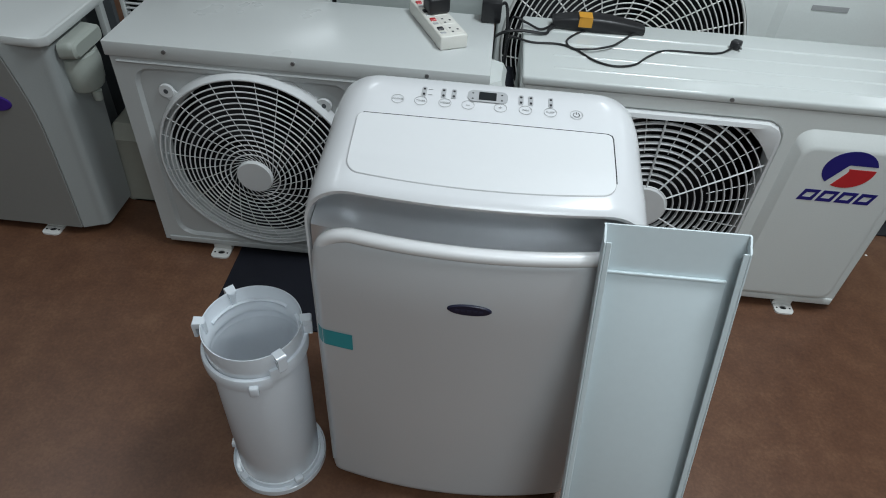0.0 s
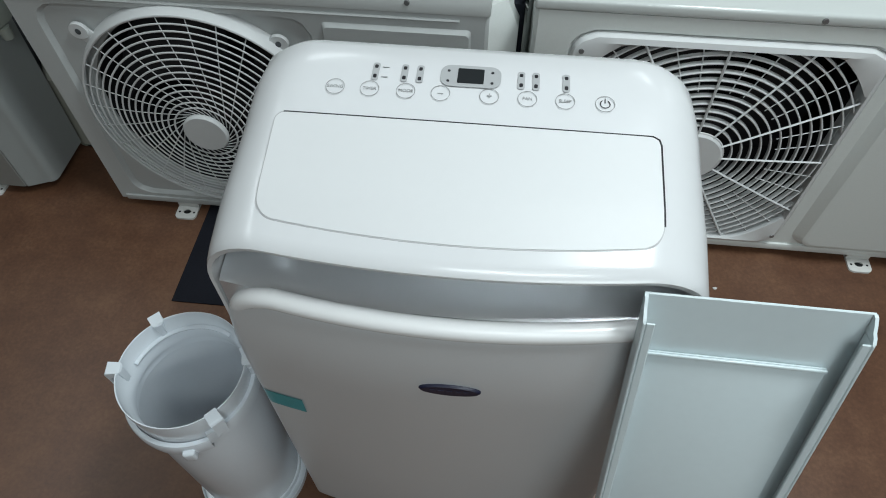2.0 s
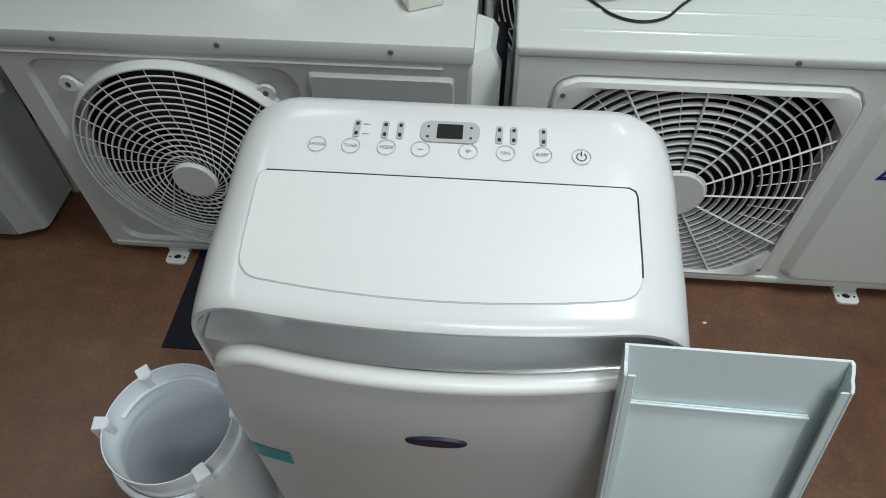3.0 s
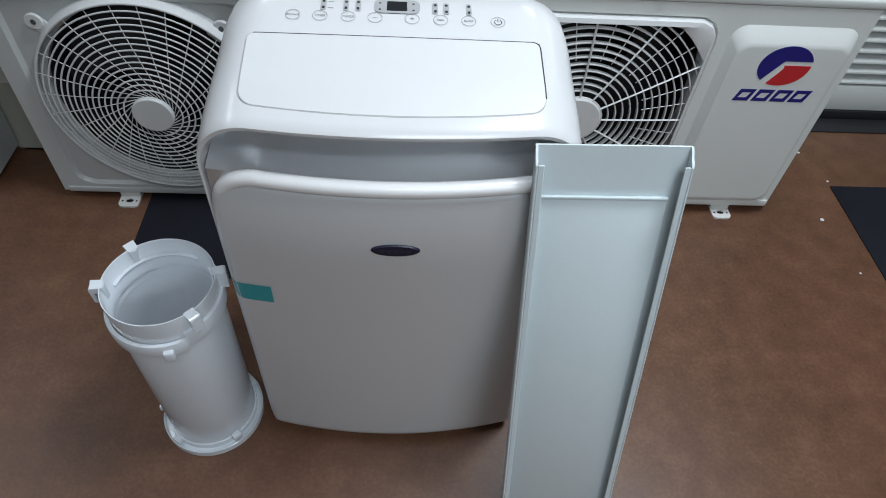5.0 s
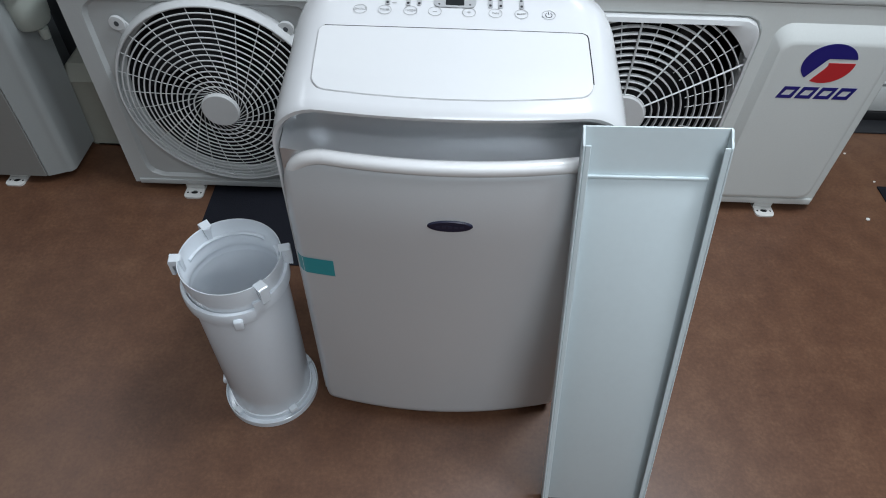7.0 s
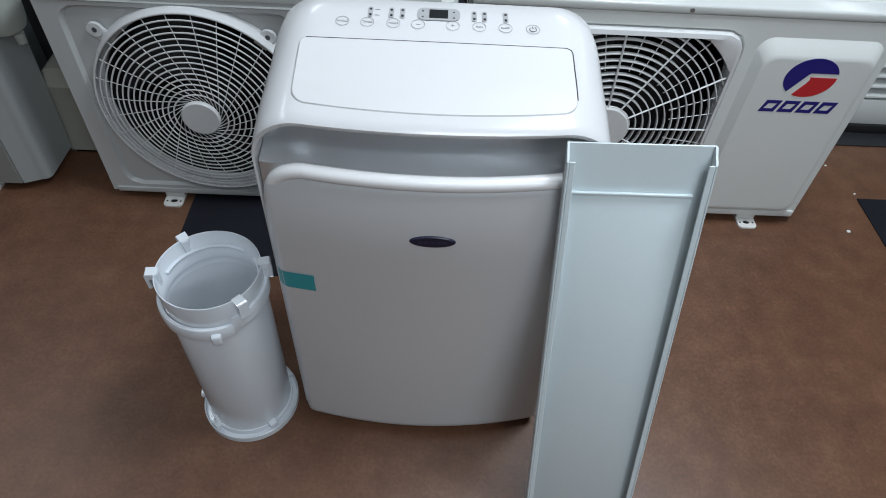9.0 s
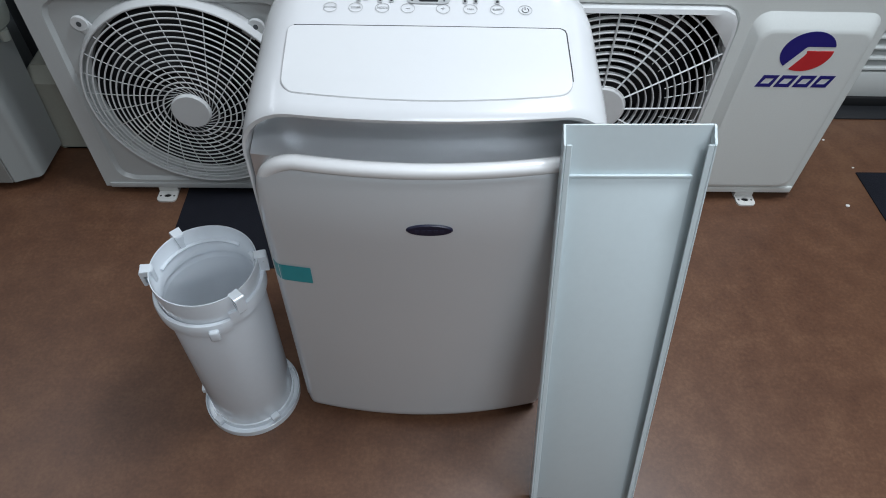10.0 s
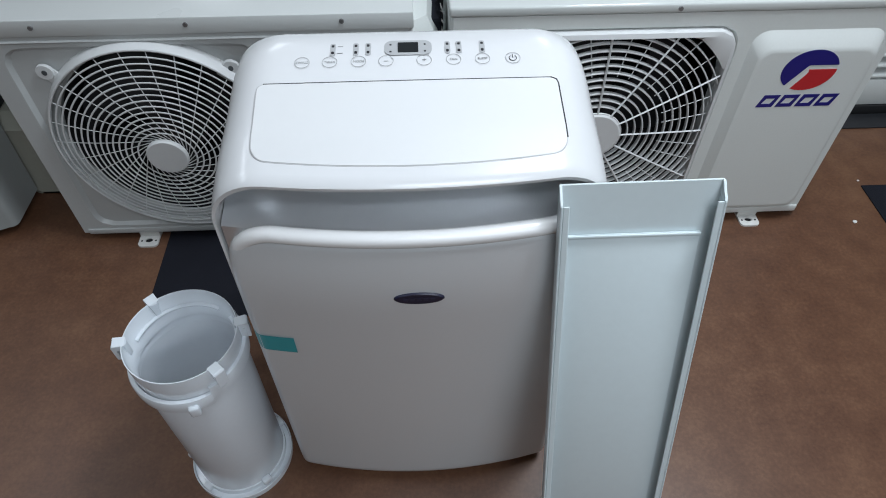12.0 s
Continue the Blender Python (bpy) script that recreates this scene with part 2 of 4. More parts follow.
def disc(c, rx, rz, normal_up=False, n=40, thick=0.002):
    """A thin rounded disc, facing the viewer, or upwards."""
    def ring(s, d):
        if normal_up:
            return [Vector((c[0] + s * rx * math.cos(2 * math.pi * k / n), c[1] + s * rz * math.sin(2 * math.pi * k / n), c[2] + d)) for k in range(n)]
        return [Vector((c[0] + s * rx * math.cos(2 * math.pi * k / n), c[1] - d, c[2] + s * rz * math.sin(2 * math.pi * k / n))) for k in range(n)]
    return loft([ring(1, 0), ring(1, thick * 0.6), ring(0.93, thick)], fill_last=True)


def letters(body, size, m):
    """A word in the built-in font, as a mesh, centred, at the pose m."""
    cu = bpy.data.curves.new("word", "FONT")
    cu.body, cu.size, cu.align_x, cu.align_y, cu.extrude = body, size, "CENTER", "CENTER", 0.0002
    ob = bpy.data.objects.new("word", cu)
    scene.collection.objects.link(ob)
    bpy.context.view_layer.update()
    me = bpy.data.meshes.new_from_object(ob)
    bm = bmesh.new()
    bm.from_mesh(me)
    bm.transform(m)
    bpy.data.objects.remove(ob)
    bpy.data.curves.remove(cu)
    bpy.data.meshes.remove(me)
    return bm


def screw(c, parent, r=0.006):
    b = disc(c, r, r, n=14, thick=0.004)
    return part("screw", b, M_SCREW, parent, "small zinc screw")


# ---- the showroom ----
single("floor", box(-4.5, 5.5, -4.0, 7.5, -0.1, 0.0), M_FLOOR, "brown mottled vinyl floor with a soft sheen", "floor", kind="structure")
single("ceiling", box(-4.5, 5.5, -4.0, 7.5, 2.8, 2.9), M_CEIL, "plain white ceiling", "ceiling", kind="structure")
single("wall_north", box(-4.6, 5.6, 7.5, 7.6, 0, 2.8), M_WALL, "plain grey-green painted wall", "wall", kind="structure")
single("wall_south", box(-4.6, 5.6, -4.1, -4.0, 0, 2.8), M_WALL, "plain grey-green painted wall", "wall", kind="structure")
single("wall_west", box(-4.6, -4.5, -4.0, 7.5, 0, 2.8), M_WALL, "plain grey-green painted wall", "wall", kind="structure")
single("wall_east", box(5.5, 5.6, -4.0, 7.5, 0, 2.8), M_WALL, "plain grey-green painted wall", "wall", kind="structure")

# ---- portable air conditioner ----
AC_X, AC_W = 0.028, 0.243
TOP = [(1.161, 0.770), (1.158, 0.789), (1.149, 0.801), (1.129, 0.811), (1.09, 0.814), (1.06, 0.810), (1.03, 0.802), (0.98, 0.793), (0.94, 0.786), (0.915, 0.779), (0.900, 0.7745), (0.887, 0.7710), (0.878, 0.7670), (0.8735, 0.7622)]


def ac_bow(x, k=0.032):
    return k * min(1.0, ((x - AC_X) / 0.237) ** 2)


def ac_top(x, y):
    """Height of the cover's upper side."""
    v = y - ac_bow(x, 0.022) * max(0.0, min(1.0, (1.06 - y) / 0.16))
    for (ya, za), (yb, zb) in zip(TOP, TOP[1:]):
        if yb <= v <= ya:
            return zb + (za - zb) * (v - yb) / (ya - yb)
    return TOP[-1][1]


def ac_shell():
    """An arch of thin plastic, drawn from back to front, with a rolled edge over the outlet."""
    bm = bmesh.new()
    r, rows = 0.072, []
    inner = [(0.8745, 0.7575), (0.883, 0.7550), (0.925, 0.7580)]
    for step, (y, zt) in enumerate(TOP + inner):
        back = step < 4
        shrink = (0.012, 0.006, 0.002, 0.0)[step] if back else (0.0 if step < len(TOP) else (0.003, 0.006, 0.006)[step - len(TOP)])
        w, row = AC_W - shrink, []
        pts = []
        for k in range(9):
            pts.append((-w, 0.02 + (zt - r - 0.02) * k / 8))
        for k in range(1, 11):
            a = math.pi - (math.pi / 2) * k / 10
            pts.append((-w + r + r * math.cos(a), zt - r + r * math.sin(a)))
        for k in range(1, 24):
            pts.append((-(w - r) + 2 * (w - r) * k / 24, zt))
        pts += [(-x, z) for x, z in reversed(pts[:19])]
        for x, z in pts:
            f = max(0.0, min(1.0, (1.06 - y) / 0.16))
            flare = (0.0065 * f if x < 0 else 0.004 + 0.002 * f) * min(1.0, abs(x) / w)
            row.append(bm.verts.new((AC_X + x + math.copysign(flare, x), y + ac_bow(AC_X + x, 0.022) * f, z)))
        rows.append(row)
    for a, b in zip(rows, rows[1:]):
        for k in range(len(a) - 1):
            bm.faces.new((a[k], a[k + 1], b[k + 1], b[k]))
    bm.faces.new(rows[0])
    return bm


def ac_front_y(x, z):
    """Depth of the front panel's face."""
    lean = 0.838 + 0.020 * max(0.0, (z - 0.56) / 0.13) ** 2
    return lean + ac_bow(x, 0.030)


def front_sheet(xl, xr, zb, zt, rt, rb, face, roll, depth, nx=44, nz=40, droop=0.0):
    """A bowed panel with rounded corners whose rim rolls back."""
    bm = bmesh.new()
    cols = []
    for i in range(nx + 1):
        u = 0.5 - 0.5 * math.cos(math.pi * i / nx)
        x = xl + (xr - xl) * u
        d = min(x - xl, xr - x)
        top = zt - (rt - math.sqrt(max(0.0, rt * rt - (rt - d) ** 2)) if d < rt else 0.0)
        bot = zb + (rb - math.sqrt(max(0.0, rb * rb - (rb - d) ** 2)) if d < rb else 0.0)
        col = []
        for k in range(nz + 1):
            v = 0.5 - 0.5 * math.cos(math.pi * (k / nz) ** 0.9)
            z = bot + (top - bot) * v
            e = min(d, z - bot)
            t = top - z
            y = face(x, z)
            if e < roll:
                y += 0.012 * (1 - e / roll) ** 2
            if t < droop:
                y += droop - math.sqrt(max(0.0, droop * droop - (droop - t) ** 2))
            col.append((x, y, z))
        cols.append(col)
    grid = [[bm.verts.new(p) for p in col] for col in cols]
    for a, b in zip(grid, grid[1:]):
        for k in range(nz):
            bm.faces.new((a[k], a[k + 1], b[k + 1], b[k]))
    rim = [e for e in bm.edges if e.is_boundary]
    back = bmesh.ops.extrude_edge_only(bm, edges=rim)["geom"]
    for v in back:
        if isinstance(v, bmesh.types.BMVert):
            v.co.y += depth if v.co.z < zt - 0.06 else 0.006
    bmesh.ops.remove_doubles(bm, verts=bm.verts, dist=0.0002)
    return bm


def top_patch(x0, x1, y0, y1, rf, rb, lift, nx=64, ny=14):
    """A thin inlay that follows the cover, rounder in front than behind."""
    bm = bmesh.new()
    grid = []
    for i in range(nx + 1):
        x = x0 + (x1 - x0) * (0.5 - 0.5 * math.cos(math.pi * i / nx))
        d = min(x - x0, x1 - x)
        cut = lambda r: r - math.sqrt(max(0.0, r * r - (r - d) ** 2)) if d < r else 0.0
        ya, yb = y0 + 0.016 * ((x - AC_X) / 0.19) ** 2 + cut(rf), y1 - cut(rb)
        grid.append([bm.verts.new((x + 0.001 * (1 - k / ny) * (1 if x < AC_X else 0.0), ya + (yb - ya) * k / ny, 0)) for k in range(ny + 1)])
    for a, b in zip(grid, grid[1:]):
        for k in range(ny):
            bm.faces.new((a[k], a[k + 1], b[k + 1], b[k]))
    for v in bm.verts:
        v.co.z = ac_top(v.co.x, v.co.y) + lift
    rim = [e for e in bm.edges if e.is_boundary]
    for v in bmesh.ops.extrude_edge_only(bm, edges=rim)["geom"]:
        if isinstance(v, bmesh.types.BMVert):
            v.co.z -= 0.003
    return bm


def build_ac():
    ac = thing("portable_air_conditioner", (AC_X, 1.0, 0.0), "glossy white portable air conditioner with silver-grey front panel on the floor", "air conditioner")
    part("housing", ac_shell(), M_GLOSS, ac, "glossy white plastic housing with rounded shoulders", 40)
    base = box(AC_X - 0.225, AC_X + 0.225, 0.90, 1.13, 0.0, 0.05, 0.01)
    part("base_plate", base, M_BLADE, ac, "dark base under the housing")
    part("front_panel", front_sheet(-0.214, 0.270, 0.023, 0.686, 0.056, 0.018, ac_front_y, 0.012, 0.040, droop=0.010), M_PANEL, ac, "satin silver-white front panel with a rolled top edge", 50)
    xa, xb, zl, q = -0.2020, 0.2580, 0.6880, 0.056
    lip = [(xa, z) for z in np.linspace(0.60, zl - q - 0.002, 5)] + [(xa + q - q * math.cos(a), zl - q + q * math.sin(a)) for a in np.linspace(0.1, math.pi / 2, 9)]
    lip += [(x, zl) for x in np.linspace(-0.15, 0.208, 24)]
    lip += [(xb - q + q * math.sin(a), zl - q + q * math.cos(a)) for a in np.linspace(0.1, math.pi / 2, 9)] + [(xb, 0.60)]
    path = [(x, ac_front_y(x, z) + 0.0045 + (0.016 if z < 0.63 else 0.012 * max(0.0, min(1.0, (0.684 - z) / 0.04))), z) for x, z in lip]
    # the panel's own top edge, its overhead light painted in as white
    part("panel_lip", sweep(path, 0.0112, 16), M_LIP_LIT, ac, "glossy rolled lip along the panel's top, whitened as if lit from above", 60)
    # the hollow air outlet: a sleeve inside the hood, its back wall, and the ramp down to the panel's lip
    bm = bmesh.new()
    rows = []
    for y, d in ((0.884, 0.0045), (0.902, 0.005), (0.920, 0.0075), (0.936, 0.014), (0.948, 0.024), (0.955, 0.037), (0.958, 0.052)):
        f, r, zt = min(1.0, (1.06 - y) / 0.16), 0.070 - 0.8 * d, 0.7590 - 0.75 * d
        wl, wr = AC_W + 0.0065 * f - d, AC_W + 0.004 + 0.002 * f - d
        pts = [(-wl, 0.62 + (zt - r - 0.62) * k / 5) for k in range(6)]
        pts += [(-wl + r - r * math.cos(radians(9 * k)), zt - r + r * math.sin(radians(9 * k))) for k in range(1, 11)]
        pts += [(-wl + r + (wl + wr - 2 * r) * k / 24, zt) for k in range(1, 24)]
        pts += [(wr - r + r * math.sin(radians(9 * k)), zt - r + r * math.cos(radians(9 * k))) for k in range(0, 11)]
        pts += [(wr, 0.62 + (zt - r - 0.62) * (5 - k) / 5) for k in range(1, 6)]
        rows.append([bm.verts.new((AC_X + x, y + ac_bow(AC_X + x, 0.022) * f, z)) for x, z in pts])
    for a, b in zip(rows, rows[1:]):
        for k in range(len(a) - 1):
            bm.faces.new((a[k], a[k + 1], b[k + 1], b[k]))
    bm.faces.new(rows[-1])
    grid = []
    for y, z in ((0.9575, 0.726), (0.953, 0.713), (0.943, 0.704), (0.927, 0.698), (0.905, 0.693), (0.884, 0.690), (0.876, 0.687), (0.874, 0.62)):
        grid.append([bm.verts.new((AC_X + s * (AC_W - 0.002), y + 0.020 * s * s, z)) for s in (k / 20 - 1 for k in range(41))])
    for a, b in zip(grid, grid[1:]):
        for k in range(40):
            bm.faces.new((a[k], a[k + 1], b[k + 1], b[k]))
    part("air_outlet", bm, M_SILVER, ac, "silver-painted hollow air outlet", 60)
    # the lid and its seam
    part("lid_seam", top_patch(-0.1632, 0.2182, 0.8988, 1.0305, 0.020, 0.011, 0.0004), M_SEAM, ac, "thin grey seam round the lid")
    part("top_lid", top_patch(-0.162, 0.217, 0.900, 1.029, 0.019, 0.010, 0.0010), M_LIDW, ac, "white lid over the upper air flap", 40)
    gap = [(x, 1.0298, ac_top(x, 1.0298) + 0.0006) for x in np.linspace(-0.155, 0.2105, 30)]
    gap += [(0.2165, 1.0265, ac_top(0.2165, 1.0265) + 0.0005)] + [(0.2183, y, ac_top(0.2183, y) + 0.0003) for y in np.linspace(1.020, 0.935, 8)]
    part("lid_gap", sweep(gap, 0.0009, 5), M_INK, ac, "dark gap behind the lid")
    # badge
    y = ac_front_y(0.032, 0.597)
    badge = part("badge", disc((0.032, y + 0.0015, 0.597), 0.0335, 0.0105, thick=0.004), M_NAVY, ac, "navy oval badge")
    for k in range(5):
        x = 0.032 - 0.018 + 0.009 * k
        part("badge_bar", box(x - 0.003, x + 0.003, y - 0.0031, y - 0.0025, 0.5945, 0.5995), M_BARS, badge)
    # tape
    bm = bmesh.new()
    grid = []
    for k in range(10):
        x = -0.2135 + 0.062 * k / 9
        sag = 0.005 * k / 9
        grid.append([bm.verts.new((x, ac_front_y(x, 0.46) - 0.0012 + 0.012 * max(0.0, 1 - (x + 0.214) / 0.014) ** 2, z + sag)) for z in (0.449, 0.462, 0.475, 0.487)])
    for a, b in zip(grid, grid[1:]):
        for k in range(3):
            bm.faces.new((a[k], a[k + 1], b[k + 1], b[k]))
    part("tape_strip", bm, M_TAPE, ac, "strip of teal packing tape")
    bm = box(0.246, 0.262, 0.858, 0.862, 0.445, 0.482, 0.0006)
    part("tape_strip", bm, M_TAPE, ac, "strip of teal packing tape")
    # control panel
    def lay(x, y, lift=0.0008):
        slope = math.degrees(math.atan2(ac_top(x, y + 0.006) - ac_top(x, y - 0.006), 0.012))
        return pose(x, y, ac_top(x, y) + lift, slope, 0, 0)

    def pill(name, x, y, w, h, mat, parent, lift=0.0006, label="", seg=5):
        r = min(w, h) * (0.35 if seg > 2 else 0.06)
        flat = [Vector((p.x, p.z, 0)) for p in rounded(-w / 2, w / 2, -h / 2, h / 2, r, 0, seg)]
        up = [p + Vector((0, 0, 0.0004)) for p in flat]
        b = loft([flat, up], fill_last=True)
        b.transform(lay(x, y, lift))
        return part(name, b, mat, parent, label)

    spots = (0, 0.13, 0.266, 0.396, 0.577, 0.717, 0.855, 1.0)
    words = ("SWING", "TIMER", "MODE", "\u2013", "+", "FAN", "SLEEP", "")
    for f, word in zip(spots, words):
        x, y = -0.108 + 0.272 * f, 1.062
        ring = bmesh.new()
        n, R = 28, 0.0098
        loops = [[Vector((q * math.cos(2 * math.pi * k / n), q * math.sin(2 * math.pi * k / n), h)) for k in range(n)] for q, h in ((R, 0), (R, 0.0003), (R - 0.0006, 0.0003), (R - 0.0006, 0))]
        ring = loft(loops)
        ring.transform(lay(x, y))
        button = part("button", ring, M_PRINT, ac, "round touch button outlined in grey")
        if word:
            part("button_text", letters(word, 0.0052 if len(word) > 1 else 0.011, lay(x, y, 0.001)), M_PRINT, button)
        else:
            arc = [(0.0048 * math.sin(a), 0.0048 * math.cos(a), 0) for a in np.linspace(0.6, 2 * math.pi - 0.6, 18)]
            b = sweep(arc, 0.0005, 4)
            sweep([(0, 0.001, 0), (0, 0.0065, 0)], 0.0005, 4, bm=b)
            b.transform(lay(x, y))
            part("power_symbol", b, M_INK, button)
    lens = pill("display_surround", 0.0285, 1.0865, 0.062, 0.030, M_PILL, ac, label="light grey display surround")
    pill("display_screen", 0.0285, 1.0865, 0.027, 0.0205, M_LCD, lens, 0.0012, "dark display screen", 2)
    for dx, dy in ((-0.023, 0.004), (-0.023, -0.005), (0.022, 0.004), (0.022, -0.005)):
        pill("display_mark", 0.0285 + dx, 1.0865 + dy * 1.6, 0.003, 0.003, M_INK, lens, 0.0012)
    for dy in (0.0068, -0.0068):
        pill("timer_mark", -0.0600, 1.0855 + dy, 0.0070, 0.0010, M_PRINT, ac, label="small grey printed mark")
    for dx, k in ((-0.0921, 0), (-0.0621, 1), (-0.0461, 1), (0.0575, 1), (0.0725, 1), (0.1031, 1)):
        lamp = pill("indicator", 0.0225 + dx, 1.0855, 0.0072, 0.0240, M_PILL, ac, label="small grey indicator strip")
        for dy in (0.0068, -0.0068):
            pill("indicator_dot", 0.0225 + dx, 1.0855 + dy, 0.0036, 0.0048, M_INK, lamp, 0.0012)
    return ac


build_ac()


# ---- exhaust tube ----
def build_tube():
    c = (-0.341, 0.905, 0.0)
    t = thing("exhaust_tube", c, "bluish-white plastic exhaust tube with clip collars, standing upright on the floor", "duct tube")
    part("barrel", lathe([(0.0, 0.018), (0.0815, 0.018), (0.0835, 0.026), (0.0855, 0.36), (0.0855, 0.385), (0.0825, 0.385)], c, 72), M_TUBE, t, "smooth cylindrical barrel", 40)
    part("collar", lathe([(0.086, 0.362), (0.0945, 0.364), (0.0955, 0.372), (0.0955, 0.387), (0.094, 0.391), (0.088, 0.391)], c, 64, math.radians(120), math.radians(303)), M_TUBE, t, "stepped outer collar", 40)
    part("collar", lathe([(0.086, 0.375), (0.0935, 0.377), (0.0935, 0.40), (0.092, 0.404), (0.086, 0.404)], c, 64, math.radians(303), math.radians(480)), M_TUBE, t, "stepped outer collar", 40)
    part("rim", lathe([(0.0835, 0.36), (0.0865, 0.38), (0.0875, 0.436), (0.0870, 0.4395), (0.0856, 0.4395), (0.0850, 0.436), (0.0835, 0.408), (0.0800, 0.404), (0.0795, 0.38)], c, 72), M_TUBE, t, "raised upper rim with an inner step", 40)
    part("base_ring", lathe([(0.083, 0.024), (0.0862, 0.0235), (0.0866, 0.010), (0.0950, 0.0085), (0.0958, 0.0150), (0.0972, 0.0160), (0.0984, 0.0150), (0.0984, 0.0), (0.084, 0.0)], c, 72), M_TUBE, t, "flared base ring", 40)
    for a, e in ((60, 172), (285, 400)):
        part("inner_ridge", lathe([(0.0825, 0.4105), (0.0772, 0.4105), (0.0764, 0.4090), (0.0772, 0.4065), (0.0805, 0.4060)], c, 40, radians(a), radians(e)), M_TUBE, t, "raised ridge inside the mouth")
    def clip(a, z, reach, drop):
        m = Matrix.Translation(Vector(c)) @ Matrix.Rotation(a, 4, "Z")
        prof = [(0.0806, z - 0.029), (0.0806, z + 0.001), (0.0830, z + 0.004), (0.0825 + reach, z + 0.004), (0.0845 + reach, z + 0.001), (0.0845 + reach, z - drop + 0.003), (0.0825 + reach, z - drop),
                (0.0785 + reach, z - drop + 0.001), (0.0785 + reach, z - 0.008), (0.0885, z - 0.010), (0.0885, z - 0.045), (0.0856, z - 0.047), (0.0852, z - 0.030)]
        wide = [0.0035, 0.0035, 0.0080, 0.0090, 0.0090, 0.0080, 0.0065, 0.0065, 0.0090, 0.0080, 0.0045, 0.0045, 0.0045]
        b = bmesh.new()
        near, far = ([b.verts.new((q, s * w, h)) for (q, h), w in zip(prof, wide)] for s in (-1, 1))
        n = len(prof)
        for k in range(n):
            b.faces.new((near[k], near[(k + 1) % n], far[(k + 1) % n], far[k]))
        caps = [b.faces.new(near), b.faces.new(far)]
        bmesh.ops.triangulate(b, faces=caps)
        bmesh.ops.bevel(b, geom=[e for e in b.edges if not e.is_boundary and len(e.link_faces) == 2 and e.calc_face_angle(0) > 0.9], offset=0.0008, segments=1, affect="EDGES")
        b.transform(m)
        part("clip", b, M_TUBE, t, "moulded snap clip")
    for deg in (187, 132, 14, 316):
        clip(radians(deg), 0.436, 0.018, 0.034)
    for deg in (284, 60):
        m = Matrix.Translation(Vector(c)) @ Matrix.Rotation(radians(deg), 4, "Z")
        b = box(0.088, 0.103, -0.0085, 0.0085, 0.358, 0.382, 0.004, 3)
        b.transform(m)
        part("lug", b, M_TUBE, t, "rounded locking lug")
    for deg, z in ((190, 0.052), (232, 0.016), (312, 0.026), (40, 0.02)):
        m = Matrix.Translation(Vector(c)) @ Matrix.Rotation(radians(deg), 4, "Z")
        b = box(0.083, 0.096, -0.009, 0.009, z - 0.007, z + 0.007, 0.003)
        b.transform(m)
        part("lower_clip", b, M_TUBE, t, "small lower clip")


build_tube()


# ---- window panel leaning on the air conditioner ----
def build_window_panel():
    top, bottom = Vector((0.2985, 0.8760, 0.7605)), Vector((0.3305, 0.678, 0.004))
    az = (top - bottom).normalized()
    ax = Vector((1, -0.06, 0))
    ax = (ax - az * ax.dot(az)).normalized()
    ay = az.cross(ax)
    m = Matrix((ax, ay, az)).transposed().to_4x4()
    m.translation = bottom
    L = (top - bottom).length
    p = thing("window_panel", (0, 0, 0), "pale blue-white plastic window sealing channel leaning on the air conditioner", "window panel", local=m)
    w = 0.0965
    web = box(-w, w, -0.0015, 0.0015, 0, L, 0.0008, 1)
    part("back_sheet", web, M_CHAN, p, "flat back sheet of the channel")
    part("inner_slide", box(-w + 0.0036, w - 0.018, -0.0046, -0.0022, 0.0, L - 0.070, 0.0012), M_CHAN, p, "sliding inner sheet with a raised end")
    part("slide_lip", box(-w + 0.0036, w - 0.018, -0.0078, -0.0049, L - 0.0740, L - 0.070, 0.0011), M_CHAN, p, "thin raised lip across the channel")
    for s in (-1, 1):
        # side wall with a step, its notched upper end, and the lip that turns inwards
        side = lambda a, b: (min(s * a, s * b), max(s * a, s * b))
        part("flange", box(*side(w, w - 0.003), -0.020, -0.0015, 0.0, L - 0.020, 0.0009, 1), M_CHAN, p, "folded side flange")
        cut = ((-0.0016, L), (-0.005, L - 0.001), (-0.009, L - 0.006), (-0.0125, L - 0.012), (-0.0165, L - 0.0145), (-0.0195, L - 0.0198), (-0.0016, L - 0.0198))
        a, b = side(w, w - 0.003)
        part("flange_end", loft([[Vector((q, y, z)) for y, z in cut] for q in (a, b)], fill_first=True, fill_last=True), M_CHAN, p, "slanting flange end")
        part("return_lip", box(*side(w - 0.0032, w - 0.011), -0.020, -0.0178, 0.0, L - 0.020, 0.0008, 1), M_CHAN, p, "inward return lip")
    part("side_slot", box(w - 0.0036, w - 0.0029, -0.016, -0.013, L - 0.098, L - 0.088), M_INK, p, "narrow dark slot in the side flange")


build_window_panel()


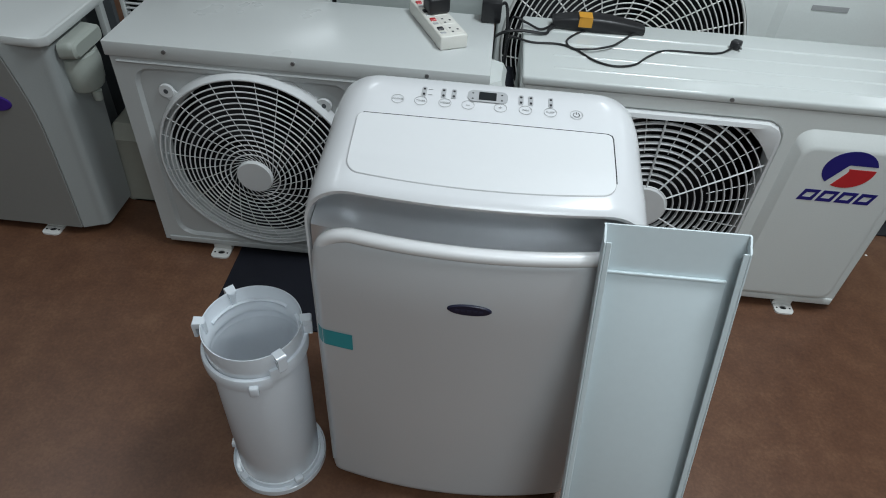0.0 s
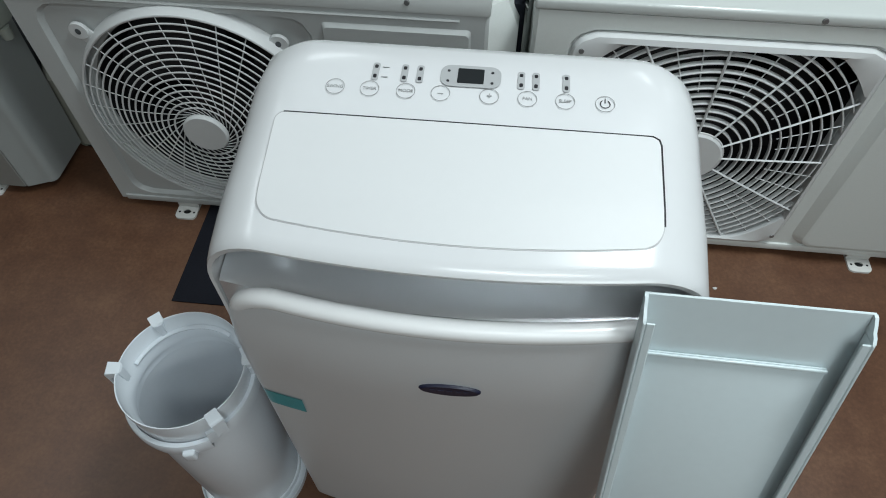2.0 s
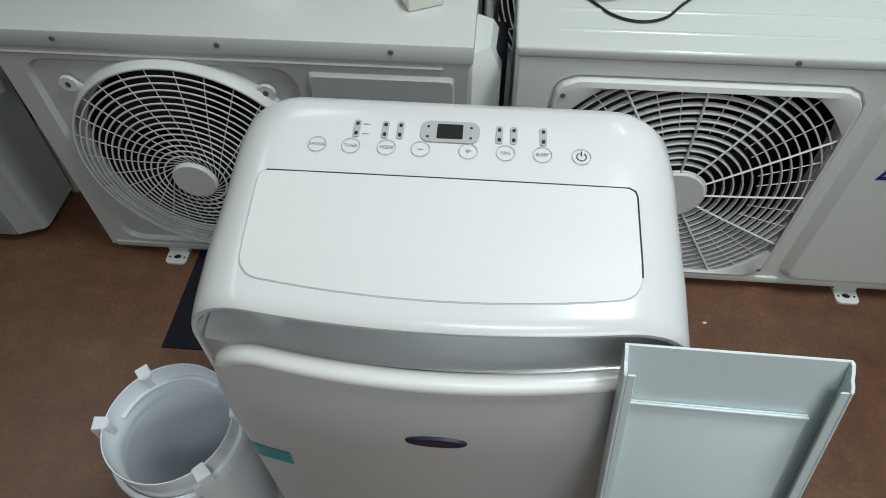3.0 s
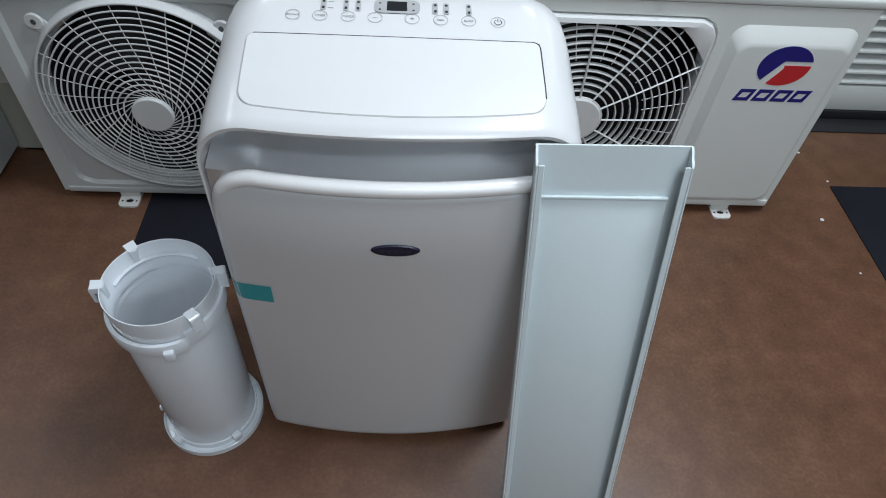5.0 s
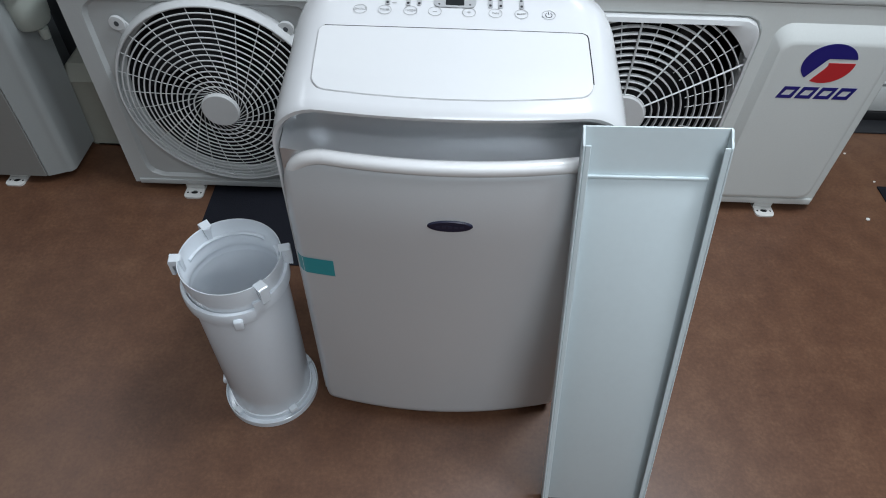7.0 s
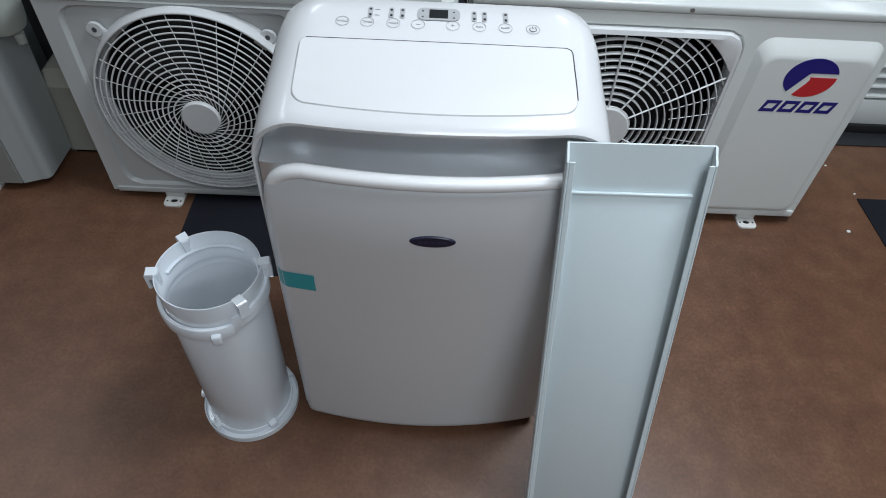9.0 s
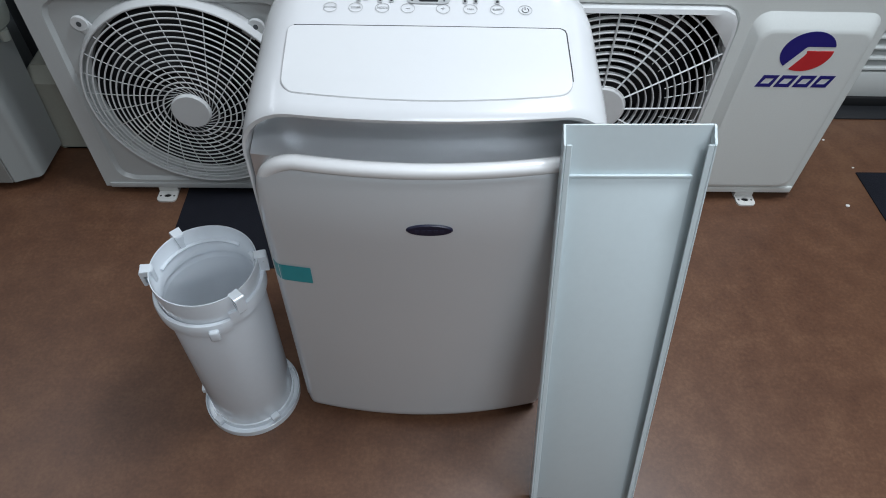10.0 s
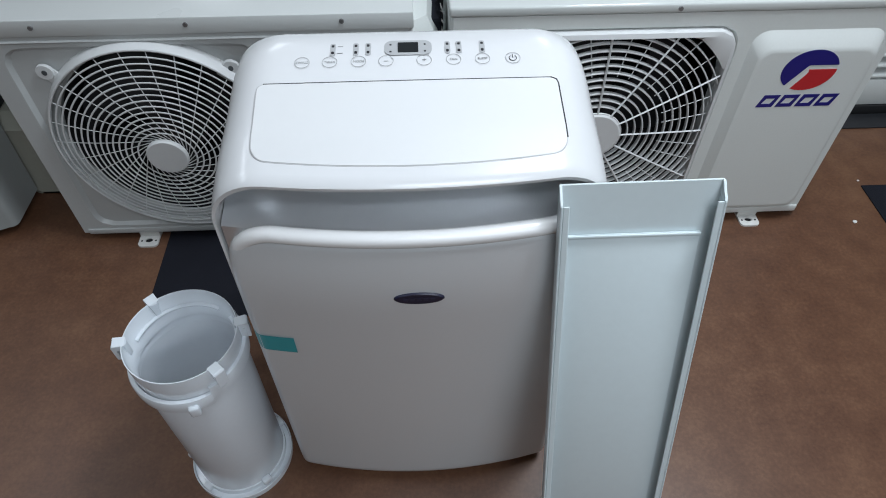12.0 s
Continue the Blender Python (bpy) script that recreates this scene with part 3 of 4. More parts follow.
# ---- fan guards and outdoor units ----
def strip(c, r, y, w, deep, a0=0.0, a1=2 * math.pi):
    """A flat ring, or a stretch of one, set edge-on to the air."""
    full = a1 - a0 > 2 * math.pi - 1e-6
    n = max(2, int(96 * (a1 - a0) / (2 * math.pi)))
    bm = bmesh.new()
    prof = ((-w, deep), (-w, 0.0008), (-w * 0.5, 0.0), (w * 0.5, 0.0), (w, 0.0008), (w, deep))
    rows = []
    for i in range(n if full else n + 1):
        a = a0 + (a1 - a0) * i / n
        rows.append([bm.verts.new((c[0] + (r + q) * math.cos(a), y + d, c[2] + (r + q) * math.sin(a))) for q, d in prof])
    m = len(prof)
    for i in range(n):
        p, q = rows[i], rows[(i + 1) % len(rows)]
        for k in range(m):
            bm.faces.new((p[k], p[(k + 1) % m], q[(k + 1) % m], q[k]))
    if not full:
        bm.faces.new(rows[0])
        bm.faces.new(rows[-1])
    return bm


def fan_guard(parent, c, R, hub, rings, ribs, swirl, dome, wire=0.0021, rib_wire=0.0022, mat=None, mid_ribs=0, clip=None, gap=0.0, phase=-0.1, deep=0.0016):
    mat = mat or M_GUARD
    depth = lambda r: c[1] - dome * (1 - (r / R) ** 2)
    ang = [2 * math.pi * k / 96 for k in range(96)]
    b = loft([circle((c[0], c[2]), R + q, c[1] + d, ang) for q, d in ((0.011, 0.030), (0.009, 0.017), (0.0045, 0.004), (0.003, 0.0), (0.001, -0.001), (-0.0015, 0.0), (-0.002, 0.008))])
    if clip:
        b.free()
        b = hoop((c[0], depth(hub), c[2]), hub + 0.001, 0.0022, 48, 6)
    inside = lambda x, z: not clip or (clip[0] - 0.004 < x < clip[1] + 0.004 and clip[2] - 0.004 < z < clip[3] + 0.004)
    guard = part("fan_guard", b, mat, parent, "moulded fan guard with fine wires")
    part("hub_cap", disc((c[0], depth(hub) + 0.004, c[2]), hub, hub, thick=0.010), mat, guard, "plain round hub cap")
    for k in range(rings):
        r = hub + (R - hub) * (k + 1 + gap) / (rings + 1 + gap)
        if not clip or r < min(c[0] - clip[0], clip[1] - c[0], clip[3] - c[2], c[2] - clip[2]):
            part("wire_ring", strip(c, r, depth(r), wire * 0.85, deep), mat, guard)
            continue
        run = []
        for i in range(434):
            a = 2 * math.pi * i / 432 + math.pi / 4
            x, z = c[0] + r * math.cos(a), c[2] + r * math.sin(a)
            if inside(x, z) and i < 433:
                run.append(a)
            elif run:
                if len(run) > 1:
                    part("wire_ring", strip(c, r, depth(r), wire * 0.85, deep, run[0], run[-1]), mat, guard)
                run = []
    for k in range(ribs):
        a0 = 2 * math.pi * (k + phase) / ribs
        pts = []
        steps = 80 if clip else 20
        for i in range(steps + 1):
            f = (i / steps) ** 1.5
            r = hub * 0.97 + (R - hub * 0.97) * f
            a = a0 - swirl * math.asin(0.93 * hub / max(r, hub))
            x, z = c[0] + r * math.cos(a), c[2] + r * math.sin(a)
            if inside(x, z):
                pts.append((x, depth(r) + (-0.001 if clip else 0.0052), z))
        part("rib", sweep(pts, rib_wire, 4), mat, guard)
    for k in range(mid_ribs):
        a = 2 * math.pi * (k // 2 + phase + (0.34, 0.67)[k % 2]) / ribs
        pts = [(c[0] + r * math.cos(a), depth(r) + 0.003, c[2] + r * math.sin(a)) for r in np.linspace(R * 0.52, R, 50) if inside(c[0] + r * math.cos(a), c[2] + r * math.sin(a))]
        part("rib", sweep(pts, rib_wire * 0.5, 4), mat, guard)
    return guard


def fan_blades(parent, c, R, blades=3):
    fan = part("fan", lathe([(0.0, -0.05), (0.06, -0.045), (0.065, 0.04), (0.0, 0.045)], (0, 0, 0), 28), M_BLADE, parent, "dark propeller fan at rest behind the guard")
    fan.data.transform(Matrix.Translation(ORIGIN[root_of(parent)]))
    fan.data.transform(Matrix.Translation(Vector(c) - ORIGIN[root_of(parent)]) @ Matrix.Rotation(radians(90), 4, "X"))
    for k in range(blades):
        bm = bmesh.new()
        grid = []
        for i in range(9):
            r = 0.06 + (R - 0.06) * i / 8
            row = []
            for j in range(9):
                s = j / 8 - 0.5
                a = 2 * math.pi * k / blades + s * (1.35 + 0.25 * i / 8) + 0.35 * (i / 8) ** 2
                row.append(bm.verts.new((c[0] + r * math.cos(a), c[1] - s * 0.085 * (0.6 + 0.4 * i / 8), c[2] + r * math.sin(a))))
            grid.append(row)
        for a, b in zip(grid, grid[1:]):
            for j in range(8):
                bm.faces.new((a[j], a[j + 1], b[j + 1], b[j]))
        part("blade", bm, M_BLADE, fan)


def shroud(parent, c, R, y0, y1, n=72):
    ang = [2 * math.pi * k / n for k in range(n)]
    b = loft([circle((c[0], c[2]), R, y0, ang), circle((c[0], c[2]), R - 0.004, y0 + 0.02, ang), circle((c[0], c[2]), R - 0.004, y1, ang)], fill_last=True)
    # depth shade of the opening is painted on as black
    part("fan_shroud", b, M_DARK, parent, "fan opening, blackened for the shade inside")


def foot(parent, x, y, reach=0.045):
    z0, z1 = 0.0, 0.005
    outer = [Vector((p.x, p.z, z1)) for p in rounded(x - 0.026, x + 0.026, y - reach, y + 0.02, (0.001, 0.001, 0.012, 0.012), 0, 4)]
    n = len(outer)
    slot = [Vector((x + 0.010 * math.cos(2 * math.pi * (k + 0.5) / n), y - reach + 0.022 + 0.007 * math.sin(2 * math.pi * (k + 0.5) / n), z1)) for k in range(n)]
    low = lambda loop: [Vector((p.x, p.y, z0)) for p in loop]
    b = loft([low(slot), slot, outer, low(outer)])
    f = part("foot", b, M_FOOT, parent, "white steel mounting foot with a slot")
    part("slot", box(x - 0.012, x + 0.012, y - reach + 0.012, y - reach + 0.031, 0.0006, 0.0016), M_DARK, f)
    for dx in (-0.018, 0.018):
        part("pin_hole", disc((x + dx, y - reach + 0.020, 0.0046), 0.0028, 0.0028, normal_up=True, n=10, thick=0.0008), M_DARK, f)
    part("foot_web", box(x - 0.026, x + 0.026, y + 0.002, y + 0.006, 0.0045, 0.03, 0.001), M_FOOT, f)


def casing(x0, x1, y0, y1, z0, z1):
    b = box(x0, x1, y0 + 0.001, y1, z0, z1, 0.008, 3)
    gone = [f for f in b.faces if f.normal.y < -0.9 and f.calc_area() > 0.05]
    bmesh.ops.delete(b, geom=gone, context="FACES")
    return b


def build_left_unit():
    x0, x1, y0, y1, z0, z1 = -0.85, 0.033, 1.520, 1.840, 0.022, 0.628
    u = thing("outdoor_unit", ((x0 + x1) / 2, 1.68, 0), "cool grey outdoor air-conditioning unit with a round spiral fan guard", "outdoor unit", "row of outdoor units")
    part("casing", casing(x0, x1, y0 + 0.006, y1, z0, z1 - 0.01), M_CASE_B, u, "painted steel casing")
    part("top_cover", box(x0 - 0.003, x1 + 0.003, y0 - 0.004, y1 + 0.003, z1 - 0.036, z1, 0.003, 2), M_LID, u, "flat painted steel top cover")
    c, R = (-0.526, 0.319), 0.2486
    rec = (-0.800, -0.282, 0.050, 0.567)
    zt = z1 - 0.037
    ang = fan_angles(c[0], c[1], [(x0 + 0.006, x1 - 0.006, z0 + 0.004, zt), rec], 96)
    y = y0
    loops = [ray_rounded(*c, x0, x1, z0, zt, y + 0.010, ang), ray_rounded(*c, x0 + 0.006, x1 - 0.006, z0 + 0.004, zt, y, ang),
             ray_rounded(*c, *rec, y, ang, 0.045), ray_rounded(*c, rec[0] + 0.008, rec[1] - 0.008, rec[2] + 0.006, rec[3] - 0.006, y + 0.010, ang, 0.04),
             circle(c, R - 0.006, y + 0.010, ang), circle(c, R - 0.012, y + 0.014, ang), circle(c, R - 0.014, y + 0.05, ang)]
    part("front_plate", loft(loops), M_CASE_B, u, "pressed front plate with a recess round the fan", 25)
    b = sweep([(x0 + 0.02, y - 0.0005, 0.580), (x1 - 0.05, y - 0.0005, 0.580)], 0.0032, 6)
    part("pressed_rib", b, M_CASE_B, u, "pressed rib under the cover")
    lo = [rounded(-0.262, 0.004, 0.10, 0.563, 0.008, y + 0.0005), rounded(-0.258, 0.000, 0.104, 0.556, 0.008, y - 0.007)]
    part("service_panel", loft(lo, fill_last=True), M_CASE_B, u, "raised service panel")
    part("base_band", box(x0 + 0.02, x1 - 0.02, y - 0.004, y + 0.004, z0 + 0.002, z0 + 0.018, 0.002), M_CASE_B, u, "folded base band")
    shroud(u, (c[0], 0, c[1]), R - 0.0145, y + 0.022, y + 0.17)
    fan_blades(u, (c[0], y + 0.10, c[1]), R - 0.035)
    g = fan_guard(u, (c[0], y - 0.020, c[1]), R, 0.046, 14, 28, 1.0, 0.031, 0.0022, 0.0012, gap=0.3, phase=0.366)
    for sx in (-1, 1):
        x, z = c[0] - 0.012 + sx * 0.1905, 0.511
        b = disc((x, y + 0.004, z), 0.0185, 0.0175, n=24, thick=0.007)
        ear = box(-0.0165, 0.0165, 0.0005, 0.006, -0.034, 0.0, 0.002)
        ear.transform(Matrix.Translation((x, y, z)) @ Matrix.Rotation(sx * 0.72, 4, "Y"))
        part("guard_ear", ear, M_GUARD, g, "moulded ear joining tab and rim")
        tab = part("guard_tab", b, M_GUARD, g, "rounded mounting tab")
        part("tab_hole", disc((x, y - 0.0032, z), 0.0055, 0.0062, n=16, thick=0.001), M_SHADE, tab)
    for x in (-0.709, -0.411, -0.106):
        screw((x, y0 - 0.0035, 0.613), u, 0.005)
    for x in (-0.682, -0.12):
        foot(u, x, y0, 0.036)
    # valve box on the side
    lo = [[Vector((px, py, z)) for px, py in ((x1 - 0.002, 1.56), (x1 + 0.052, 1.585), (x1 + 0.058, 1.70), (x1 - 0.002, 1.73))] for z in (0.18, 0.53)]
    lo.append([Vector((px, py, 0.575)) for px, py in ((x1 - 0.002, 1.575), (x1 + 0.030, 1.60), (x1 + 0.034, 1.69), (x1 - 0.002, 1.71))])
    part("valve_cover", loft(lo, fill_first=True, fill_last=True), M_CASE, u, "moulded valve cover on the side")


build_left_unit()


def build_logo_unit():
    x0, x1, y0, y1, z0, z1 = 0.110, 1.062, 1.524, 1.850, 0.022, 0.632
    u = thing("outdoor_unit", ((x0 + x1) / 2, 1.69, 0), "pale grey outdoor unit with square fan guard and blue-red emblem", "outdoor unit", "row of outdoor units")
    part("casing", casing(x0, x1, y0 + 0.006, y1, z0, z1 - 0.01), M_CASE, u, "painted steel casing")
    cover = part("top_cover", box(x0 - 0.003, x1 + 0.003, y0 - 0.004, y1 + 0.003, z1 - 0.022, z1, 0.006, 3), M_TOP, u, "white painted steel top cover")
    for y in (1.575, 1.640, 1.705, 1.770):
        b = sweep([(x0 + 0.07, y, z1 - 0.0045), (x0 + 0.10, y, z1 - 0.0034), (x1 - 0.08, y, z1 - 0.0034), (x1 - 0.05, y, z1 - 0.0045)], 0.0062, 14)
        part("pressed_rib", b, M_TOP, cover)
    c, R = (0.447, 0.311), 0.305
    fr = (0.177, 0.715, 0.046, 0.574)
    hole = (0.191, 0.704, 0.062, 0.559)
    cut = lambda loop, y: [Vector((q.x, y, q.z)) if math.hypot(q.x - c[0], q.z - c[1]) < R else Vector((c[0] + (q.x - c[0]) * R / math.hypot(q.x - c[0], q.z - c[1]), y, c[1] + (q.z - c[1]) * R / math.hypot(q.x - c[0], q.z - c[1]))) for q in loop]
    zt = z1 - 0.023
    ang = fan_angles(c[0], c[1], [(x0 + 0.006, x1 - 0.006, z0 + 0.004, zt), fr], 96)
    loops = [ray_rounded(*c, x0, x1, z0, zt, y0 + 0.012, ang), ray_rounded(*c, x0 + 0.006, x1 - 0.010, z0 + 0.004, zt, y0, ang),
             ray_rounded(*c, fr[0] - 0.004, fr[1] + 0.004, fr[2] - 0.004, fr[3] + 0.004, y0, ang, 0.05), ray_rounded(*c, fr[0], fr[1], fr[2], fr[3], y0 + 0.006, ang, 0.048), ray_rounded(*c, fr[0] + 0.012, fr[1] - 0.012, fr[2] + 0.012, fr[3] - 0.012, y0 + 0.008, ang, 0.04)]
    part("front_plate", loft(loops), M_CASE, u, "pressed front plate", 25)
    # square guard with a rolled edge
    loops = [ray_rounded(*c, fr[0] + 0.001, fr[1] - 0.001, fr[2] + 0.001, fr[3] - 0.001, y0 + 0.005, ang, 0.047), ray_rounded(*c, fr[0] + 0.004, fr[1] - 0.004, fr[2] + 0.004, fr[3] - 0.004, y0 - 0.010, ang, 0.046),
             ray_rounded(*c, fr[0] + 0.012, fr[1] - 0.012, fr[2] + 0.012, fr[3] - 0.014, y0 - 0.013, ang, 0.04), cut(ray_rounded(*c, *hole, 0, ang, 0.03), y0 - 0.009), cut(ray_rounded(*c, *hole, 0, ang, 0.03), y0 + 0.03)]
    part("guard_frame", loft(loops), M_GUARD, u, "square guard frame with rounded corners", 25)
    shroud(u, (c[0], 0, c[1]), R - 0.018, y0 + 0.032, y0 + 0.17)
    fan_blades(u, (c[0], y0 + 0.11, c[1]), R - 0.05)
    fan_guard(u, (c[0], y0 - 0.004, c[1]), R, 0.062, 13, 12, 0.0, 0.010, 0.0019, 0.0025, mid_ribs=24, clip=hole, phase=0.015, deep=0.010)
    for x, z in ((0.196, 0.541), (0.699, 0.080)):
        screw((x, y0 - 0.010, z), u, 0.005)
    lo = [rounded(0.746, 1.034, 0.052, 0.566, 0.035, y0 + 0.0005), rounded(0.764, 1.022, 0.060, 0.534, 0.028, y0 - 0.018), rounded(0.770, 1.016, 0.066, 0.526, 0.026, y0 - 0.0205), rounded(0.774, 1.012, 0.070, 0.522, 0.024, y0 - 0.0206)]
    panel = part("service_panel", loft(lo, fill_last=True), M_CASE, u, "raised service panel with a sloping top", 20)
    # emblem: blue arc and red wedge
    yy, cx, cz, rx, rz = y0 - 0.0207, 0.888, 0.479, 0.061, 0.051
    def blob(pts, mat, name, label):
        f = [Vector((cx + px * rx, yy, cz + pz * rz)) for px, pz in pts]
        g = [p + Vector((0, -0.0008, 0)) for p in f]
        return part(name, loft([f, g], fill_last=True), mat, panel, label)
    arc = lambda a, b, n, r=1.0: [(r * math.cos(radians(a + (b - a) * k / n)), r * math.sin(radians(a + (b - a) * k / n))) for k in range(n + 1)]
    blob(arc(15, 226, 30) + [(-0.12, 0.22), (-0.06, 0.26)], M_BLUE, "emblem_arc", "deep blue emblem arc")
    blob([(-0.04, 0.05), (0.97, 0.05)] + arc(2, -116, 16, 0.98) + [(-0.08, -0.25), (-0.01, -0.08)], M_RED, "emblem_wedge", "red emblem wedge")
    # maker's word as plain slanted shapes
    for k in range(4):
        xa, w, h, s = 0.802 + 0.0445 * k, 0.037, 0.032, 0.011
        z = 0.385
        o = [(xa, z), (xa + w, z), (xa + w + s, z + h), (xa + s, z + h)]
        t = 0.0088
        i = [(xa + t + 0.001, z + t), (xa + w - t + 0.002, z + t), (xa + w + s - t - 0.001, z + h - t), (xa + s + t - 0.002, z + h - t)]
        L = lambda q, d: [Vector((px, yy - d, pz)) for px, pz in q]
        part("name_mark", loft([L(o, 0), L(o, 0.0008), L(i, 0.0008), L(i, 0)]), M_BLUE, panel, "plain dark blue slanted mark")
    part("base_band", box(x0 + 0.01, x1 - 0.012, y0 - 0.005, y0 + 0.004, z0 + 0.001, z0 + 0.022, 0.003), M_CASE, u, "folded base band")
    screw((0.571, y0 - 0.0035, 0.621), u, 0.005)
    for x in (0.926, 0.30):
        foot(u, x, y0, 0.036)
    lo = [rounded(1.60, 1.80, 0.06, 0.40, 0.03, x1 - 0.001), rounded(1.605, 1.795, 0.065, 0.395, 0.03, x1 + 0.030), rounded(1.62, 1.78, 0.08, 0.37, 0.025, x1 + 0.040)]
    lo = [[Vector((p.y, p.x, p.z)) for p in l] for l in lo]
    part("valve_cover", loft(lo, fill_last=True), M_CASE, u, "moulded valve cover on the side")


build_logo_unit()


def build_rounded_unit():
    u = thing("outdoor_unit", (-1.4, 1.66, 0), "grey outdoor unit with slanted corner and purple oval emblem", "outdoor unit", "row of outdoor units")
    loops, front = [], []
    for z in np.linspace(0.03, 0.600, 16):
        f = (z - 0.03) / 0.570
        xc = -1.072 - 0.036 * max(0.0, (f - 0.6) / 0.4) ** 1.6 - 0.018 * (1 - f) ** 2
        yf = 1.528 - 0.020 * f
        xr = -1.026 + 0.028 * f
        row = [(-1.85, yf), (xc - 0.004, yf), (xc, yf - 0.003)]
        row += [(xc + (xr - 0.02 - xc) * k / 5, yf - 0.003 + 0.020 * k / 5) for k in range(1, 6)]
        row += [(xr - 0.02 + 0.02 * math.sin(radians(90 * k / 5)), yf + 0.017 + 0.02 * (1 - math.cos(radians(90 * k / 5)))) for k in range(1, 6)]
        row += [(xr, 1.69), (-1.85, 1.69)]
        loops.append([Vector((px, py, z)) for px, py in row])
        front.append([Vector((-1.845 + (xc - 0.006 + 1.845) * k / 10, yf - 0.004, z)) for k in range(11)] + [Vector((xc - 0.003, yf + 0.004, z))])
    part("casing", loft(loops, fill_first=True, fill_last=True), M_CU, u, "painted casing with a slanted rounded corner", 35)
    bm = bmesh.new()
    rows = [[bm.verts.new(p) for p in r] for r in front]
    for a, b in zip(rows, rows[1:]):
        for k in range(len(a) - 1):
            bm.faces.new((a[k], a[k + 1], b[k + 1], b[k]))
    part("front_panel", bm, M_GREYP, u, "taupe-grey front panel", 35)
    loops = []
    for z, d in ((0.598, -0.002), (0.601, 0.001), (0.613, 0.002), (0.619, 0.0), (0.622, -0.006)):
        row = [(-1.85, 1.512 - d), (-1.10, 1.512 - d), (-1.02, 1.507 - d), (-1.000 + d * 0.5, 1.512 - d * 0.5), (-0.986 + d * 0.6, 1.526), (-0.986 + d * 0.6, 1.84), (-1.85, 1.84)]
        loops.append([Vector((px, py, z)) for px, py in row])
    part("top_cover", loft(loops, fill_first=True, fill_last=True), M_LID, u, "glossy pale grey top cover", 35)
    part("emblem", disc((-1.172, 1.509, 0.440), 0.042, 0.022, thick=0.004), M_PURPLE, u, "purple oval emblem")
    part("coil", box(-1.84, -1.075, 1.692, 1.83, 0.03, 0.597, 0.004), M_SHADE, u, "dark coil at the back")
    # valve parts on the side
    lo = [rounded(1.550, 1.690, 0.545, 0.590, 0.016, 0), rounded(1.553, 1.687, 0.548, 0.588, 0.016, 0.036), rounded(1.560, 1.680, 0.553, 0.583, 0.013, 0.042)]
    lo = [[Vector((-0.990 + p.y, p.x, p.z)) for p in l] for l in lo]
    part("handle_cap", loft(lo, fill_last=True), M_VALVE, u, "grey-green plastic handle cap")
    lo = []
    for z, r in ((0.435, 0.024), (0.445, 0.040), (0.46, 0.046), (0.51, 0.050), (0.535, 0.046), (0.540, 0.040)):
        lo.append([Vector((-0.990 + 0.85 * r * math.cos(2 * math.pi * k / 28), 1.625 + 1.15 * r * math.sin(2 * math.pi * k / 28), z)) for k in range(28)])
    part("valve_cover", loft(lo, fill_first=True, fill_last=True), M_VALVE, u, "rounded grey-green valve cover")
    part("valve_cap", lathe([(0.0, -0.014), (0.011, -0.012), (0.013, 0.014), (0.0, 0.016)], (-0.968, 1.612, 0.425), 18), M_VALVE, u, "small valve cap")
    foot(u, -1.195, 1.545, 0.035)
    foot(u, -1.65, 1.545, 0.035)


build_rounded_unit()


